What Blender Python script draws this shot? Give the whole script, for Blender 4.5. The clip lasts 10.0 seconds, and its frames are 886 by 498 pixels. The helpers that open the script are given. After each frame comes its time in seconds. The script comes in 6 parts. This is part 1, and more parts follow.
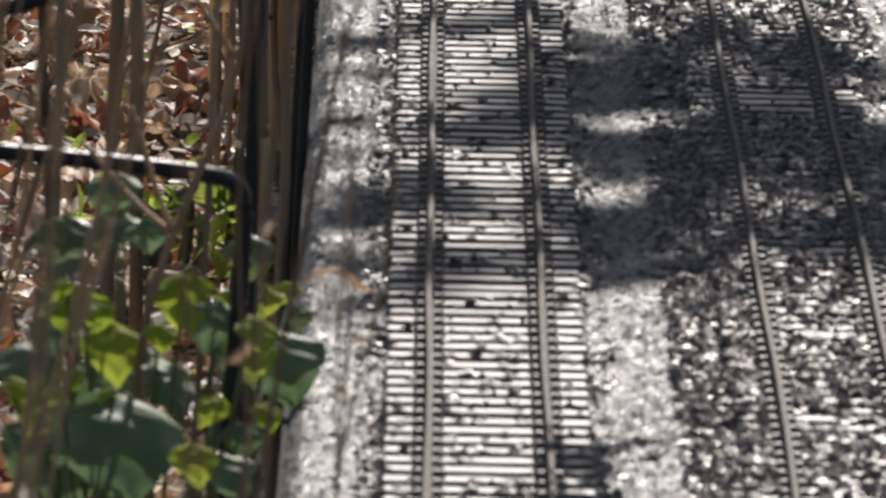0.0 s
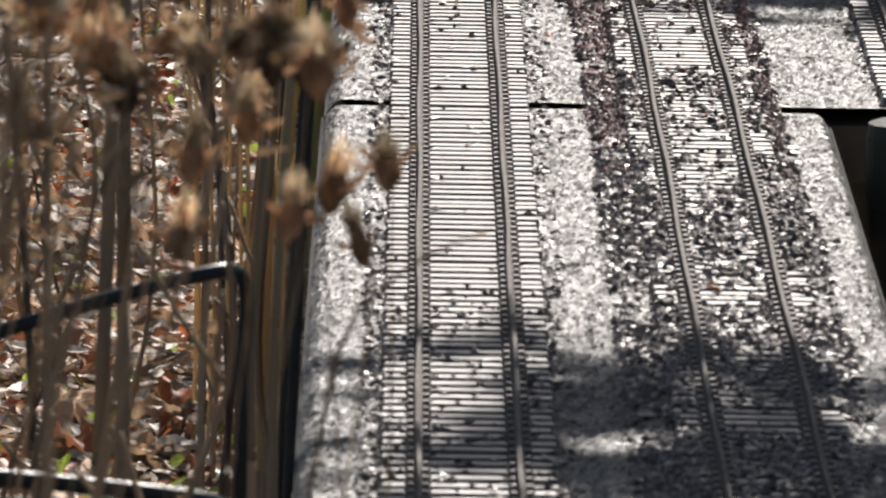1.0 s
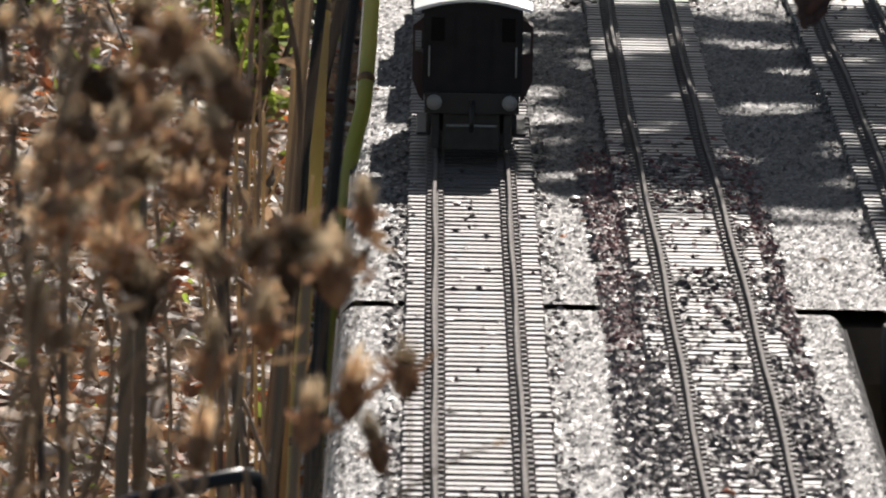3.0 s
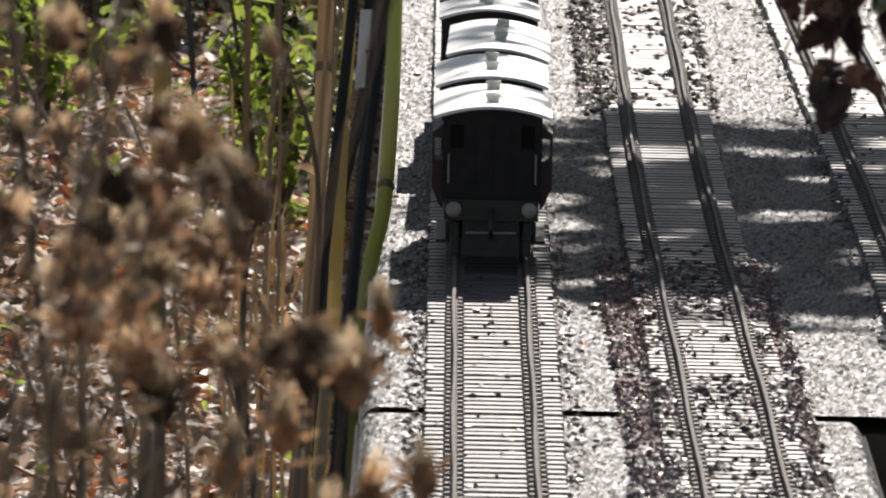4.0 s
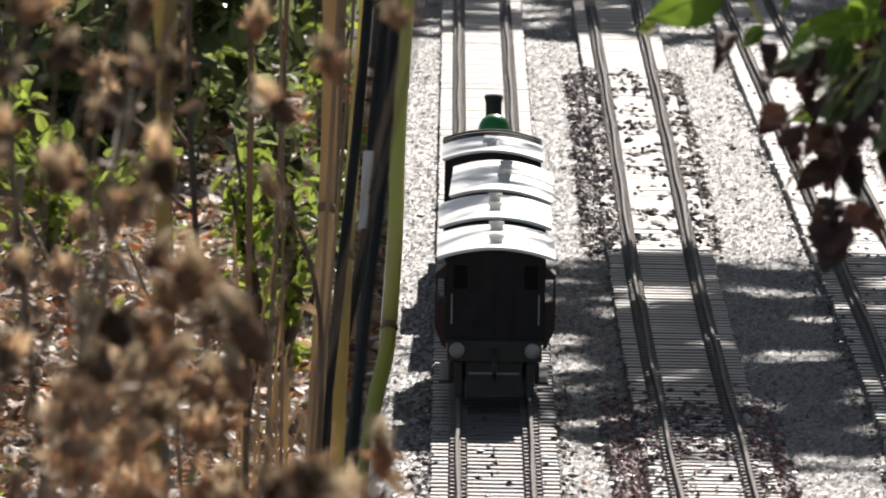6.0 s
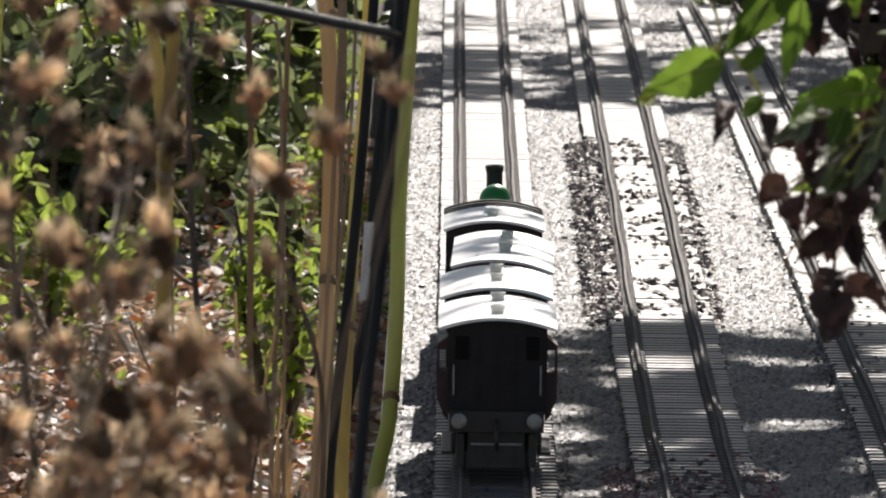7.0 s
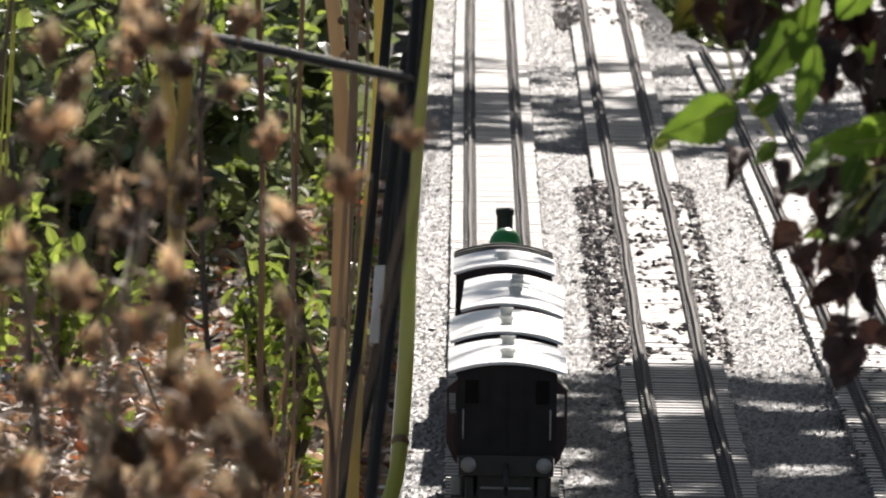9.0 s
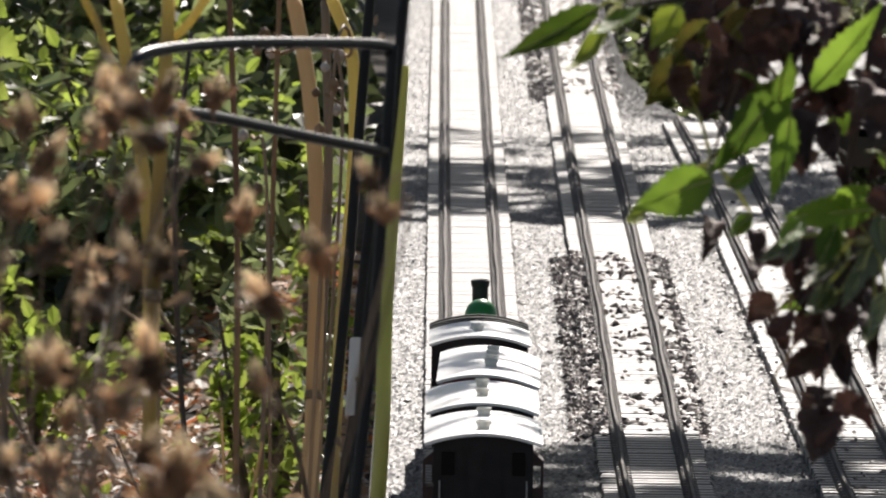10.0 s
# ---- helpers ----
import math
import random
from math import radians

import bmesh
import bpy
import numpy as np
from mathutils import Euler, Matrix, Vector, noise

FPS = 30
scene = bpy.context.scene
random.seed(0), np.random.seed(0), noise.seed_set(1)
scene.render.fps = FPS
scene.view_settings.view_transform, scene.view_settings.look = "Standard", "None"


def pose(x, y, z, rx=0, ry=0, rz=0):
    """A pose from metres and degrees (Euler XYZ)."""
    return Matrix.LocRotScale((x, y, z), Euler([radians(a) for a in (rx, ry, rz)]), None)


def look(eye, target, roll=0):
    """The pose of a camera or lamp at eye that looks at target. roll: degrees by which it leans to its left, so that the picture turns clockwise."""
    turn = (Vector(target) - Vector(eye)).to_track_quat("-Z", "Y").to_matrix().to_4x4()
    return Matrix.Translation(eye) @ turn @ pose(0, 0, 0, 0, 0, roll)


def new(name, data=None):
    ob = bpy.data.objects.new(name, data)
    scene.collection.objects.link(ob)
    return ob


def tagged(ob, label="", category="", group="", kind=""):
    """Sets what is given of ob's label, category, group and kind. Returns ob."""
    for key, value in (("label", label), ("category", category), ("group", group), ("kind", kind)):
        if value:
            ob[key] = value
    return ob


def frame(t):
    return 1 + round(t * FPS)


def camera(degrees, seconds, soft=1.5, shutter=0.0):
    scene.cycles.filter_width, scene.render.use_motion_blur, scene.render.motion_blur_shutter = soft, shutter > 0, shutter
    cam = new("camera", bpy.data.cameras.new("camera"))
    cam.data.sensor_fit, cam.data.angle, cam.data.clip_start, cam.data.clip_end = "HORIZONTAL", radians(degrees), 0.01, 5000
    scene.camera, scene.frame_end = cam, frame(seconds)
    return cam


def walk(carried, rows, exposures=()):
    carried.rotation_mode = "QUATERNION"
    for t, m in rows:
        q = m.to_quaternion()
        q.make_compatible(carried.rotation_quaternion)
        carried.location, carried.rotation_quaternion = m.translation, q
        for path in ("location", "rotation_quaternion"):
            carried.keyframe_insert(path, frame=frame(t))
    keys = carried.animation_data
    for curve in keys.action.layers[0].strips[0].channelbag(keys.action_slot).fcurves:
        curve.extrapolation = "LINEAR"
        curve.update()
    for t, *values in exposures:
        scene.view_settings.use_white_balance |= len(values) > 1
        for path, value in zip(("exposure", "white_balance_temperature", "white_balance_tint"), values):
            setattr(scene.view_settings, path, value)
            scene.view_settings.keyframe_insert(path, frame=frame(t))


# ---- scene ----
# The plan is drawn to a gauge of 16.5 mm; U brings it to the true 45 mm.
U = 45.0 / 16.5

cam = camera(4.9040, 10.0, soft=2.1)
# seconds, eye x y z, tilt (down is negative), turn to the right, lean
PATH = (
    (0.0, -0.01098, -0.00014, 0.28092, -9.6754, 0.1519, 1.2147),
    (0.5, -0.01228, -0.00036, 0.28203, -8.7351, 0.1986, 1.0525),
    (1.0, -0.01264, 0.00012, 0.28228, -7.9362, 0.2470, 1.0583),
    (1.5, -0.01264, -0.00037, 0.28207, -7.4564, 0.2535, 1.1545),
    (2.0, -0.01282, 0.00002, 0.28266, -7.4113, 0.2557, 1.1043),
    (2.5, -0.01323, 0.00065, 0.28383, -7.0500, 0.2260, 1.0711),
    (3.0, -0.01356, 0.00056, 0.28424, -6.8743, 0.1656, 1.1349),
    (3.2, -0.01349, 0.00035, 0.28456, -6.7135, 0.1355, 1.1228),
    (4.3, -0.01272, -0.00024, 0.28225, -6.1648, -0.0025, 1.1956),
    (4.5, -0.01233, -0.00037, 0.28177, -6.1133, -0.0194, 1.2142),
    (5.0, -0.01221, -0.00148, 0.28225, -5.9910, -0.0179, 0.8414),
    (5.5, -0.01198, -0.00159, 0.28272, -5.7257, 0.0038, 1.0057),
    (6.0, -0.01220, -0.00139, 0.28288, -5.4684, -0.0179, 0.9978),
    (7.3, -0.01182, -0.00005, 0.28344, -5.0331, -0.0362, 0.6246),
    (7.5, -0.01192, 0.00009, 0.28313, -5.0147, -0.0253, 0.7809),
    (8.0, -0.01225, -0.00034, 0.28328, -5.0006, -0.0443, 0.8804),
    (8.5, -0.01269, 0.00012, 0.28363, -4.9890, -0.0839, 1.0529),
    (9.0, -0.01269, 0.00153, 0.28377, -4.8620, -0.0809, 0.9773),
    (9.5, -0.01246, 0.00161, 0.28418, -4.6663, -0.0061, 0.8351),
    (10.0, -0.01265, 0.00236, 0.28424, -4.4746, 0.0492, 0.7631),
)


def sight(x, y, z, tilt, turn, lean):
    a, b = radians(turn), radians(tilt)
    way = Vector((math.sin(a) * math.cos(b), math.cos(a) * math.cos(b), math.sin(b)))
    eye = Vector((x, y, z)) * U
    return look(eye, eye + way, lean)


cam.data.dof.use_dof = True
cam.data.dof.focus_distance, cam.data.dof.aperture_fstop = 2.75 * U, cam.data.lens / (1.9 * U)
walk(cam, [(r[0], sight(*r[1:])) for r in PATH], [(0.0, 0.42), (2.0, 0.40), (5.0, 0.48), (8.0, 0.62), (10.0, 0.52)])

# ---- light ----
SUN_EL, SUN_AZ = 35.0, 10.0   # degrees; azimuth from +y towards +x
world = bpy.data.worlds.new("sky")
scene.world = world
world.use_nodes = True
wn = world.node_tree.nodes
sky = wn.new("ShaderNodeTexSky")
sky.sky_type, sky.sun_disc = "NISHITA", False
sky.sun_elevation, sky.sun_rotation = radians(SUN_EL), radians(SUN_AZ)
wn["Background"].inputs["Strength"].default_value = 0.056
haze = wn.new("ShaderNodeHueSaturation")
haze.inputs["Saturation"].default_value = 0.8
world.node_tree.links.new(sky.outputs[0], haze.inputs["Color"])
world.node_tree.links.new(haze.outputs[0], wn["Background"].inputs[0])
sun = new("sun", bpy.data.lights.new("sun", "SUN"))
sun.data.energy, sun.data.angle, sun.data.color = 5.0, radians(0.53), (1.0, 0.925, 0.855)
TO_SUN = Vector((math.sin(radians(SUN_AZ)) * math.cos(radians(SUN_EL)), math.cos(radians(SUN_AZ)) * math.cos(radians(SUN_EL)), math.sin(radians(SUN_EL))))
sun.matrix_world = look(TO_SUN * 30, (0, 0, 0))


# ---- building helpers ----
def finish(bm, name, material, parent=None, label="", smooth=False, kind=""):
    me = bpy.data.meshes.new(name)
    bm.transform(Matrix.Scale(U, 4))
    bm.normal_update()
    bm.to_mesh(me)
    bm.free()
    for m in (material if isinstance(material, (list, tuple)) else [material]):
        me.materials.append(m)
    if smooth:
        me.polygons.foreach_set("use_smooth", [True] * len(me.polygons))
    ob = new(name, me)
    if parent is not None:
        ob.parent = parent
    return tagged(ob, label, kind=kind)


def part(name, bm, material, parent, label="", smooth=False, kind=""):
    return finish(bm, name, material, parent, label, smooth, kind)


def thing(name, m, label, category, group="", kind=""):
    ob = new(name)
    ob.empty_display_size = 0.01
    ob.matrix_world = Matrix.Translation(m.translation * U) @ m.to_3x3().to_4x4()
    return tagged(ob, label, category, group, kind)


def add_box(bm, x0, x1, y0, y1, z0, z1, bevel=0.0):
    r = bmesh.ops.create_cube(bm, size=1.0)
    vs = r["verts"]
    for v in vs:
        v.co = Vector(((x0 + x1) / 2 + v.co.x * (x1 - x0), (y0 + y1) / 2 + v.co.y * (y1 - y0), (z0 + z1) / 2 + v.co.z * (z1 - z0)))
    if bevel:
        es = list({e for v in vs for e in v.link_edges})
        bmesh.ops.bevel(bm, geom=es, offset=bevel, segments=2, affect="EDGES", profile=0.6)
    return bm


def add_lathe(bm, profile, m=None, n=16):
    """profile: (radius, height) pairs, turned about z, then placed by m."""
    m = m or Matrix()
    rings = []
    for r, z in profile:
        if r < 1e-7:
            rings.append([bm.verts.new(m @ Vector((0, 0, z)))])
        else:
            rings.append([bm.verts.new(m @ Vector((r * math.cos(2 * math.pi * i / n), r * math.sin(2 * math.pi * i / n), z))) for i in range(n)])
    for a, b in zip(rings, rings[1:]):
        for i in range(n):
            j = (i + 1) % n
            q = [a[i % len(a)], a[j % len(a)], b[j % len(b)], b[i % len(b)]]
            q = [v for k, v in enumerate(q) if v not in q[:k]]
            if len(q) > 2:
                bm.faces.new(q)
    for ring, flip in ((rings[0], True), (rings[-1], False)):
        if len(ring) > 2:
            bm.faces.new(ring[::-1] if flip else ring)
    return bm


def add_tube(bm, pts, radii, n=8, cap=True):
    pts = [Vector(q) for q in pts]
    if not isinstance(radii, (list, tuple)):
        radii = [radii] * len(pts)
    rings = []
    side = None
    for i, q in enumerate(pts):
        d = (pts[min(i + 1, len(pts) - 1)] - pts[max(i - 1, 0)]).normalized()
        if side is None:
            side = d.cross(Vector((0.31, 0.9, 0.2))).normalized()
        side = (side - d * side.dot(d)).normalized()
        up = d.cross(side)
        rings.append([bm.verts.new(q + (side * math.cos(2 * math.pi * k / n) + up * math.sin(2 * math.pi * k / n)) * radii[i]) for k in range(n)])
    for a, b in zip(rings, rings[1:]):
        for k in range(n):
            bm.faces.new((a[k], a[(k + 1) % n], b[(k + 1) % n], b[k]))
    if cap:
        bm.faces.new(rings[0][::-1])
        bm.faces.new(rings[-1])
    return bm


def spline(pts, steps=8):
    """Catmull-Rom through pts."""
    p = [Vector(q) for q in pts]
    p = [2 * p[0] - p[1]] + p + [2 * p[-1] - p[-2]]
    out = []
    for i in range(1, len(p) - 2):
        for s in range(steps):
            t = s / steps
            a, b, c, d = p[i - 1:i + 3]
            out.append(0.5 * (2 * b + (c - a) * t + (2 * a - 5 * b + 4 * c - d) * t * t + (3 * b - a - 3 * c + d) * t ** 3))
    out.append(p[-2])
    return out


def add_extrude(bm, section, y0, y1, steps=1, bend=None):
    """Closed section of (x, z) points swept along y; bend(y) gives the sideways offset."""
    rings = []
    for s in range(steps + 1):
        y = y0 + (y1 - y0) * s / steps
        o = bend(y) if bend else 0.0
        rings.append([bm.verts.new((x + o, y, z)) for x, z in section])
    n = len(section)
    for a, b in zip(rings, rings[1:]):
        for k in range(n):
            bm.faces.new((a[k], b[k], b[(k + 1) % n], a[(k + 1) % n]))
    bm.faces.new(rings[0])
    bm.faces.new(rings[-1][::-1])
    return bm


def sheet(name, verts, faces, material, parent=None, smooth=False):
    """A mesh from arrays; faces all have the same number of corners."""
    me = bpy.data.meshes.new(name)
    verts, faces = np.asarray(verts, dtype=np.float32) * U, np.asarray(faces, dtype=np.int32)
    k = faces.shape[1]
    me.vertices.add(len(verts))
    me.vertices.foreach_set("co", verts.ravel())
    me.loops.add(faces.size)
    me.loops.foreach_set("vertex_index", faces.ravel())
    me.polygons.add(len(faces))
    me.polygons.foreach_set("loop_start", np.arange(0, faces.size, k, dtype=np.int32))
    me.polygons.foreach_set("use_smooth", np.full(len(faces), smooth))
    me.update(calc_edges=True)
    for m in (material if isinstance(material, (list, tuple)) else [material]):
        me.materials.append(m)
    ob = new(name, me)
    if parent is not None:
        ob.parent = parent
    return ob


def material(name, color, rough=0.6, color2=None, scale=40.0, stretch=(1, 1, 1), color3=None, scale2=6.0, metal=0.0, bump=0.0, bump_scale=None, spec=0.5,
             island=0.0, objrand=0.0, through_light=0.0, sheen=0.0, sheen_rough=0.35, coat=0.0, rough_var=0.0, edge=0.5):
    """A surface with grain (color2 at scale), stains and spots (color3 at scale2), relief, and optional change from
    piece to piece.
    """
    scale, scale2, bump_scale = scale / U, scale2 / U, bump_scale / U if bump_scale else None
    mt = bpy.data.materials.new(name)
    mt.use_nodes = True
    nt = mt.node_tree
    N, L = nt.nodes, nt.links
    b = N["Principled BSDF"]
    b.inputs["Roughness"].default_value = rough
    b.inputs["Metallic"].default_value = metal
    b.inputs["Specular IOR Level"].default_value = spec
    b.inputs["Coat Weight"].default_value = coat
    # sheen added to brighten felt and sleepers at a grazing view
    b.inputs["Sheen Weight"].default_value, b.inputs["Sheen Roughness"].default_value = sheen, sheen_rough
    co = N.new("ShaderNodeTexCoord")
    mp = N.new("ShaderNodeMapping")
    mp.inputs["Scale"].default_value = stretch
    L.new(co.outputs["Object"], mp.inputs[0])

    def noise_tex(sc, detail=4.0):
        n = N.new("ShaderNodeTexNoise")
        n.inputs["Scale"].default_value, n.inputs["Detail"].default_value = sc, detail
        L.new(mp.outputs[0], n.inputs["Vector"])
        return n

    def mix(fac, a, c):
        m = N.new("ShaderNodeMix")
        m.data_type = "RGBA"
        for sock, val in ((m.inputs[0], fac), (m.inputs[6], a), (m.inputs[7], c)):
            if isinstance(val, (tuple, list)):
                sock.default_value = (*val, 1.0)
            elif isinstance(val, float):
                sock.default_value = val
            else:
                L.new(val, sock)
        return m.outputs[2]

    def ramp(src, lo, hi):
        r = N.new("ShaderNodeMapRange")
        r.inputs["From Min"].default_value, r.inputs["From Max"].default_value = lo, hi
        L.new(src, r.inputs["Value"])
        return r.outputs[0]

    col = color
    if color2 is not None:
        col = mix(ramp(noise_tex(scale).outputs[0], edge - 0.14, edge + 0.14), col, color2)
    if color3 is not None:
        col = mix(ramp(noise_tex(scale2, 5.0).outputs[0], 0.5, 0.68), col, color3)
    src = None
    if island:
        g = N.new("ShaderNodeNewGeometry")
        src, amt = g.outputs["Random Per Island"], island
    if objrand:
        oi = N.new("ShaderNodeObjectInfo")
        src, amt = oi.outputs["Random"], objrand
    if src is not None:
        hs = N.new("ShaderNodeHueSaturation")
        r = N.new("ShaderNodeMapRange")
        r.inputs["To Min"].default_value, r.inputs["To Max"].default_value = 1 - amt, 1 + amt
        L.new(src, r.inputs["Value"])
        L.new(r.outputs[0], hs.inputs["Value"])
        if isinstance(col, tuple):
            hs.inputs["Color"].default_value = (*col, 1.0)
        else:
            L.new(col, hs.inputs["Color"])
        col = hs.outputs[0]
    if isinstance(col, tuple):
        b.inputs["Base Color"].default_value = (*col, 1.0)
    else:
        L.new(col, b.inputs["Base Color"])
    if rough_var:
        r = N.new("ShaderNodeMapRange")
        r.inputs["To Min"].default_value, r.inputs["To Max"].default_value = max(0.02, rough - rough_var), min(1.0, rough + rough_var)
        L.new(noise_tex(scale * 0.7).outputs[0], r.inputs["Value"])
        L.new(r.outputs[0], b.inputs["Roughness"])
    if bump:
        bp = N.new("ShaderNodeBump")
        bp.inputs["Strength"].default_value = bump
        bp.inputs["Distance"].default_value = 0.4 / (bump_scale or scale)
        L.new(noise_tex(bump_scale or scale, 3.0).outputs[0], bp.inputs["Height"])
        L.new(bp.outputs[0], b.inputs["Normal"])
    if through_light:
        tr = N.new("ShaderNodeBsdfTranslucent")
        ms = N.new("ShaderNodeMixShader")
        ms.inputs[0].default_value = through_light
        if isinstance(col, tuple):
            tr.inputs[0].default_value = (*col, 1.0)
        else:
            L.new(col, tr.inputs[0])
        L.new(b.outputs[0], ms.inputs[1])
        L.new(tr.outputs[0], ms.inputs[2])
        L.new(ms.outputs[0], N["Material Output"].inputs[0])
    return mt


# ---- materials ----
def felt_material():
    """Mineral felt: every granule has a tone and a gloss of its own."""
    mt = material("mineral_felt", (0.1, 0.1, 0.1), 0.6, spec=0.45, sheen=0.06)
    nt = mt.node_tree
    N, L = nt.nodes, nt.links
    b = N["Principled BSDF"]
    co = N["Texture Coordinate"]
    vo = N.new("ShaderNodeTexVoronoi")
    vo.inputs["Scale"].default_value = 1500.0 / U
    L.new(co.outputs["Object"], vo.inputs["Vector"])
    sp = N.new("ShaderNodeSeparateColor")
    L.new(vo.outputs["Color"], sp.inputs[0])
    tone = N.new("ShaderNodeValToRGB")
    stops = ((0.0, 0.03), (0.35, 0.045), (0.62, 0.065), (0.85, 0.11), (1.0, 0.24))
    while len(tone.color_ramp.elements) < len(stops):
        tone.color_ramp.elements.new(0.5)
    for e, (p, v) in zip(tone.color_ramp.elements, stops):
        e.position, e.color = p, (v * 1.02, v, v * 0.98, 1.0)
    L.new(sp.outputs[0], tone.inputs[0])
    big = N.new("ShaderNodeTexNoise")
    big.inputs["Scale"].default_value = 22.0 / U
    L.new(co.outputs["Object"], big.inputs["Vector"])
    mr = N.new("ShaderNodeMapRange")
    mr.inputs["From Min"].default_value, mr.inputs["From Max"].default_value = 0.3, 0.7
    mr.inputs["To Min"].default_value, mr.inputs["To Max"].default_value = 0.72, 1.25
    L.new(big.outputs[0], mr.inputs["Value"])
    hs = N.new("ShaderNodeHueSaturation")
    L.new(tone.outputs[0], hs.inputs["Color"])
    L.new(mr.outputs[0], hs.inputs["Value"])
    L.new(hs.outputs[0], b.inputs["Base Color"])
    rr = N.new("ShaderNodeMapRange")
    rr.inputs["To Min"].default_value, rr.inputs["To Max"].default_value = 0.42, 0.8
    L.new(sp.outputs[1], rr.inputs["Value"])
    L.new(rr.outputs[0], b.inputs["Roughness"])
    # each granule's face leans its own way
    ge = N.new("ShaderNodeNewGeometry")
    lean = N.new("ShaderNodeVectorMath")
    lean.operation = "SUBTRACT"
    lean.inputs[1].default_value = (0.5, 0.5, 0.5)
    L.new(vo.outputs["Color"], lean.inputs[0])
    amount = N.new("ShaderNodeVectorMath")
    amount.operation = "SCALE"
    amount.inputs["Scale"].default_value = 0.75
    L.new(lean.outputs[0], amount.inputs[0])
    both = N.new("ShaderNodeVectorMath")
    L.new(ge.outputs["Normal"], both.inputs[0])
    L.new(amount.outputs[0], both.inputs[1])
    unit = N.new("ShaderNodeVectorMath")
    unit.operation = "NORMALIZE"
    L.new(both.outputs[0], unit.inputs[0])
    L.new(unit.outputs[0], b.inputs["Normal"])
    return mt


FELT = felt_material()
FELT_EDGE = material("felt_edge", (0.035, 0.035, 0.035), 0.9, (0.055, 0.055, 0.055), 600.0, spec=0.1, bump=0.4)
PLY = material("board_wood", (0.16, 0.11, 0.07), 0.75, (0.09, 0.065, 0.045), 60.0, stretch=(1, 0.06, 1), bump=0.3)
SLEEPER = material("sleeper_plastic", (0.095, 0.082, 0.077), 0.42, (0.15, 0.132, 0.124), 500.0, color3=(0.045, 0.036, 0.032), scale2=90.0, stretch=(0.3, 1, 1), bump=0.25, bump_scale=900.0, objrand=0.25, spec=0.8, sheen=0.12, sheen_rough=0.22)
SLEEPER_REST = material("sleeper_plastic_rest", (0.095, 0.082, 0.077), 0.42, (0.15, 0.132, 0.124), 500.0, color3=(0.045, 0.036, 0.032), scale2=90.0, stretch=(0.3, 1, 1), bump=0.25, bump_scale=900.0, island=0.25, spec=0.8, sheen=0.12, sheen_rough=0.22)
RAIL_SIDE = material("rail_side", (0.135, 0.118, 0.108), 0.75, (0.085, 0.070, 0.062), 300.0, spec=0.2, bump=0.15)
CHAIR = material("rail_chair_plastic", (0.14, 0.12, 0.11), 0.65, (0.18, 0.155, 0.14), 500.0)
STONE = material("ballast_stone", (0.20, 0.166, 0.148), 0.44, (0.085, 0.066, 0.058), 700.0, bump=0.5, bump_scale=1200.0, island=0.75)
BROWN_STONE = material("ballast_brown", (0.22, 0.165, 0.135), 0.55, (0.085, 0.062, 0.052), 700.0, bump=0.5, bump_scale=1200.0, island=0.8)
RED_STONE = material("ballast_red", (0.24, 0.085, 0.08), 0.65, (0.13, 0.06, 0.055), 700.0, bump=0.5, bump_scale=1200.0, island=0.5)
ROOF_WHITE = material("roof_white", (0.82, 0.82, 0.80), 0.45, (0.78, 0.78, 0.77), 120.0, bump=0.05)
DUCKET = material("lookout_maroon", (0.035, 0.012, 0.014), 0.5, (0.028, 0.010, 0.012), 200.0, bump=0.08)
BODY_DARK = material("coach_dark", (0.019, 0.018, 0.019), 0.65, (0.026, 0.024, 0.025), 200.0, spec=0.2, bump=0.08)
WINDOW_DARK = material("dark_window", (0.003, 0.003, 0.003), 0.35, (0.004, 0.004, 0.004), 200.0, spec=0.1)
BODY_RED = material("coach_maroon", (0.10, 0.012, 0.012), 0.4, (0.08, 0.01, 0.01), 150.0)
BLACK = material("black_plastic", (0.012, 0.012, 0.013), 0.45, (0.018, 0.018, 0.018), 200.0, bump=0.05)
ROOF_GREY = material("roof_grey", (0.04, 0.042, 0.04), 0.7, (0.03, 0.032, 0.03), 150.0, bump=0.05, spec=0.2)
VENT = material("vent_grey", (0.78, 0.78, 0.74), 0.5, (0.66, 0.66, 0.62), 600.0, through_light=0.35)
GREEN_PAINT = material("green_paint", (0.035, 0.23, 0.06), 0.3, (0.028, 0.19, 0.05), 200.0)
BUFFER = material("buffer_metal", (0.33, 0.33, 0.32), 0.45, (0.25, 0.25, 0.24), 300.0, metal=0.3)
WHEEL = material("wheel_black", (0.02, 0.02, 0.02), 0.5, (0.04, 0.035, 0.03), 300.0)
SOIL = material("garden_soil", (0.045, 0.033, 0.024), 0.95, (0.028, 0.021, 0.016), 60.0, color3=(0.07, 0.05, 0.034), scale2=3.0, bump=0.6)
CANE_TAN = material("cane_tan", (0.75, 0.58, 0.33), 0.45, (0.63, 0.45, 0.23), 60.0, stretch=(1, 1, 0.1), color3=(0.2, 0.1, 0.05), scale2=25.0, bump=0.1, through_light=0.38)
CANE_GREEN = material("cane_green", (0.53, 0.54, 0.17), 0.45, (0.60, 0.58, 0.22), 60.0, stretch=(1, 1, 0.1), color3=(0.38, 0.41, 0.09), scale2=20.0, bump=0.1, through_light=0.4)
CANE_YELLOW = material("cane_yellow", (0.76, 0.64, 0.26), 0.45, (0.66, 0.56, 0.22), 60.0, stretch=(1, 1, 0.1), color3=(0.28, 0.2, 0.08), scale2=20.0, bump=0.1, through_light=0.55)
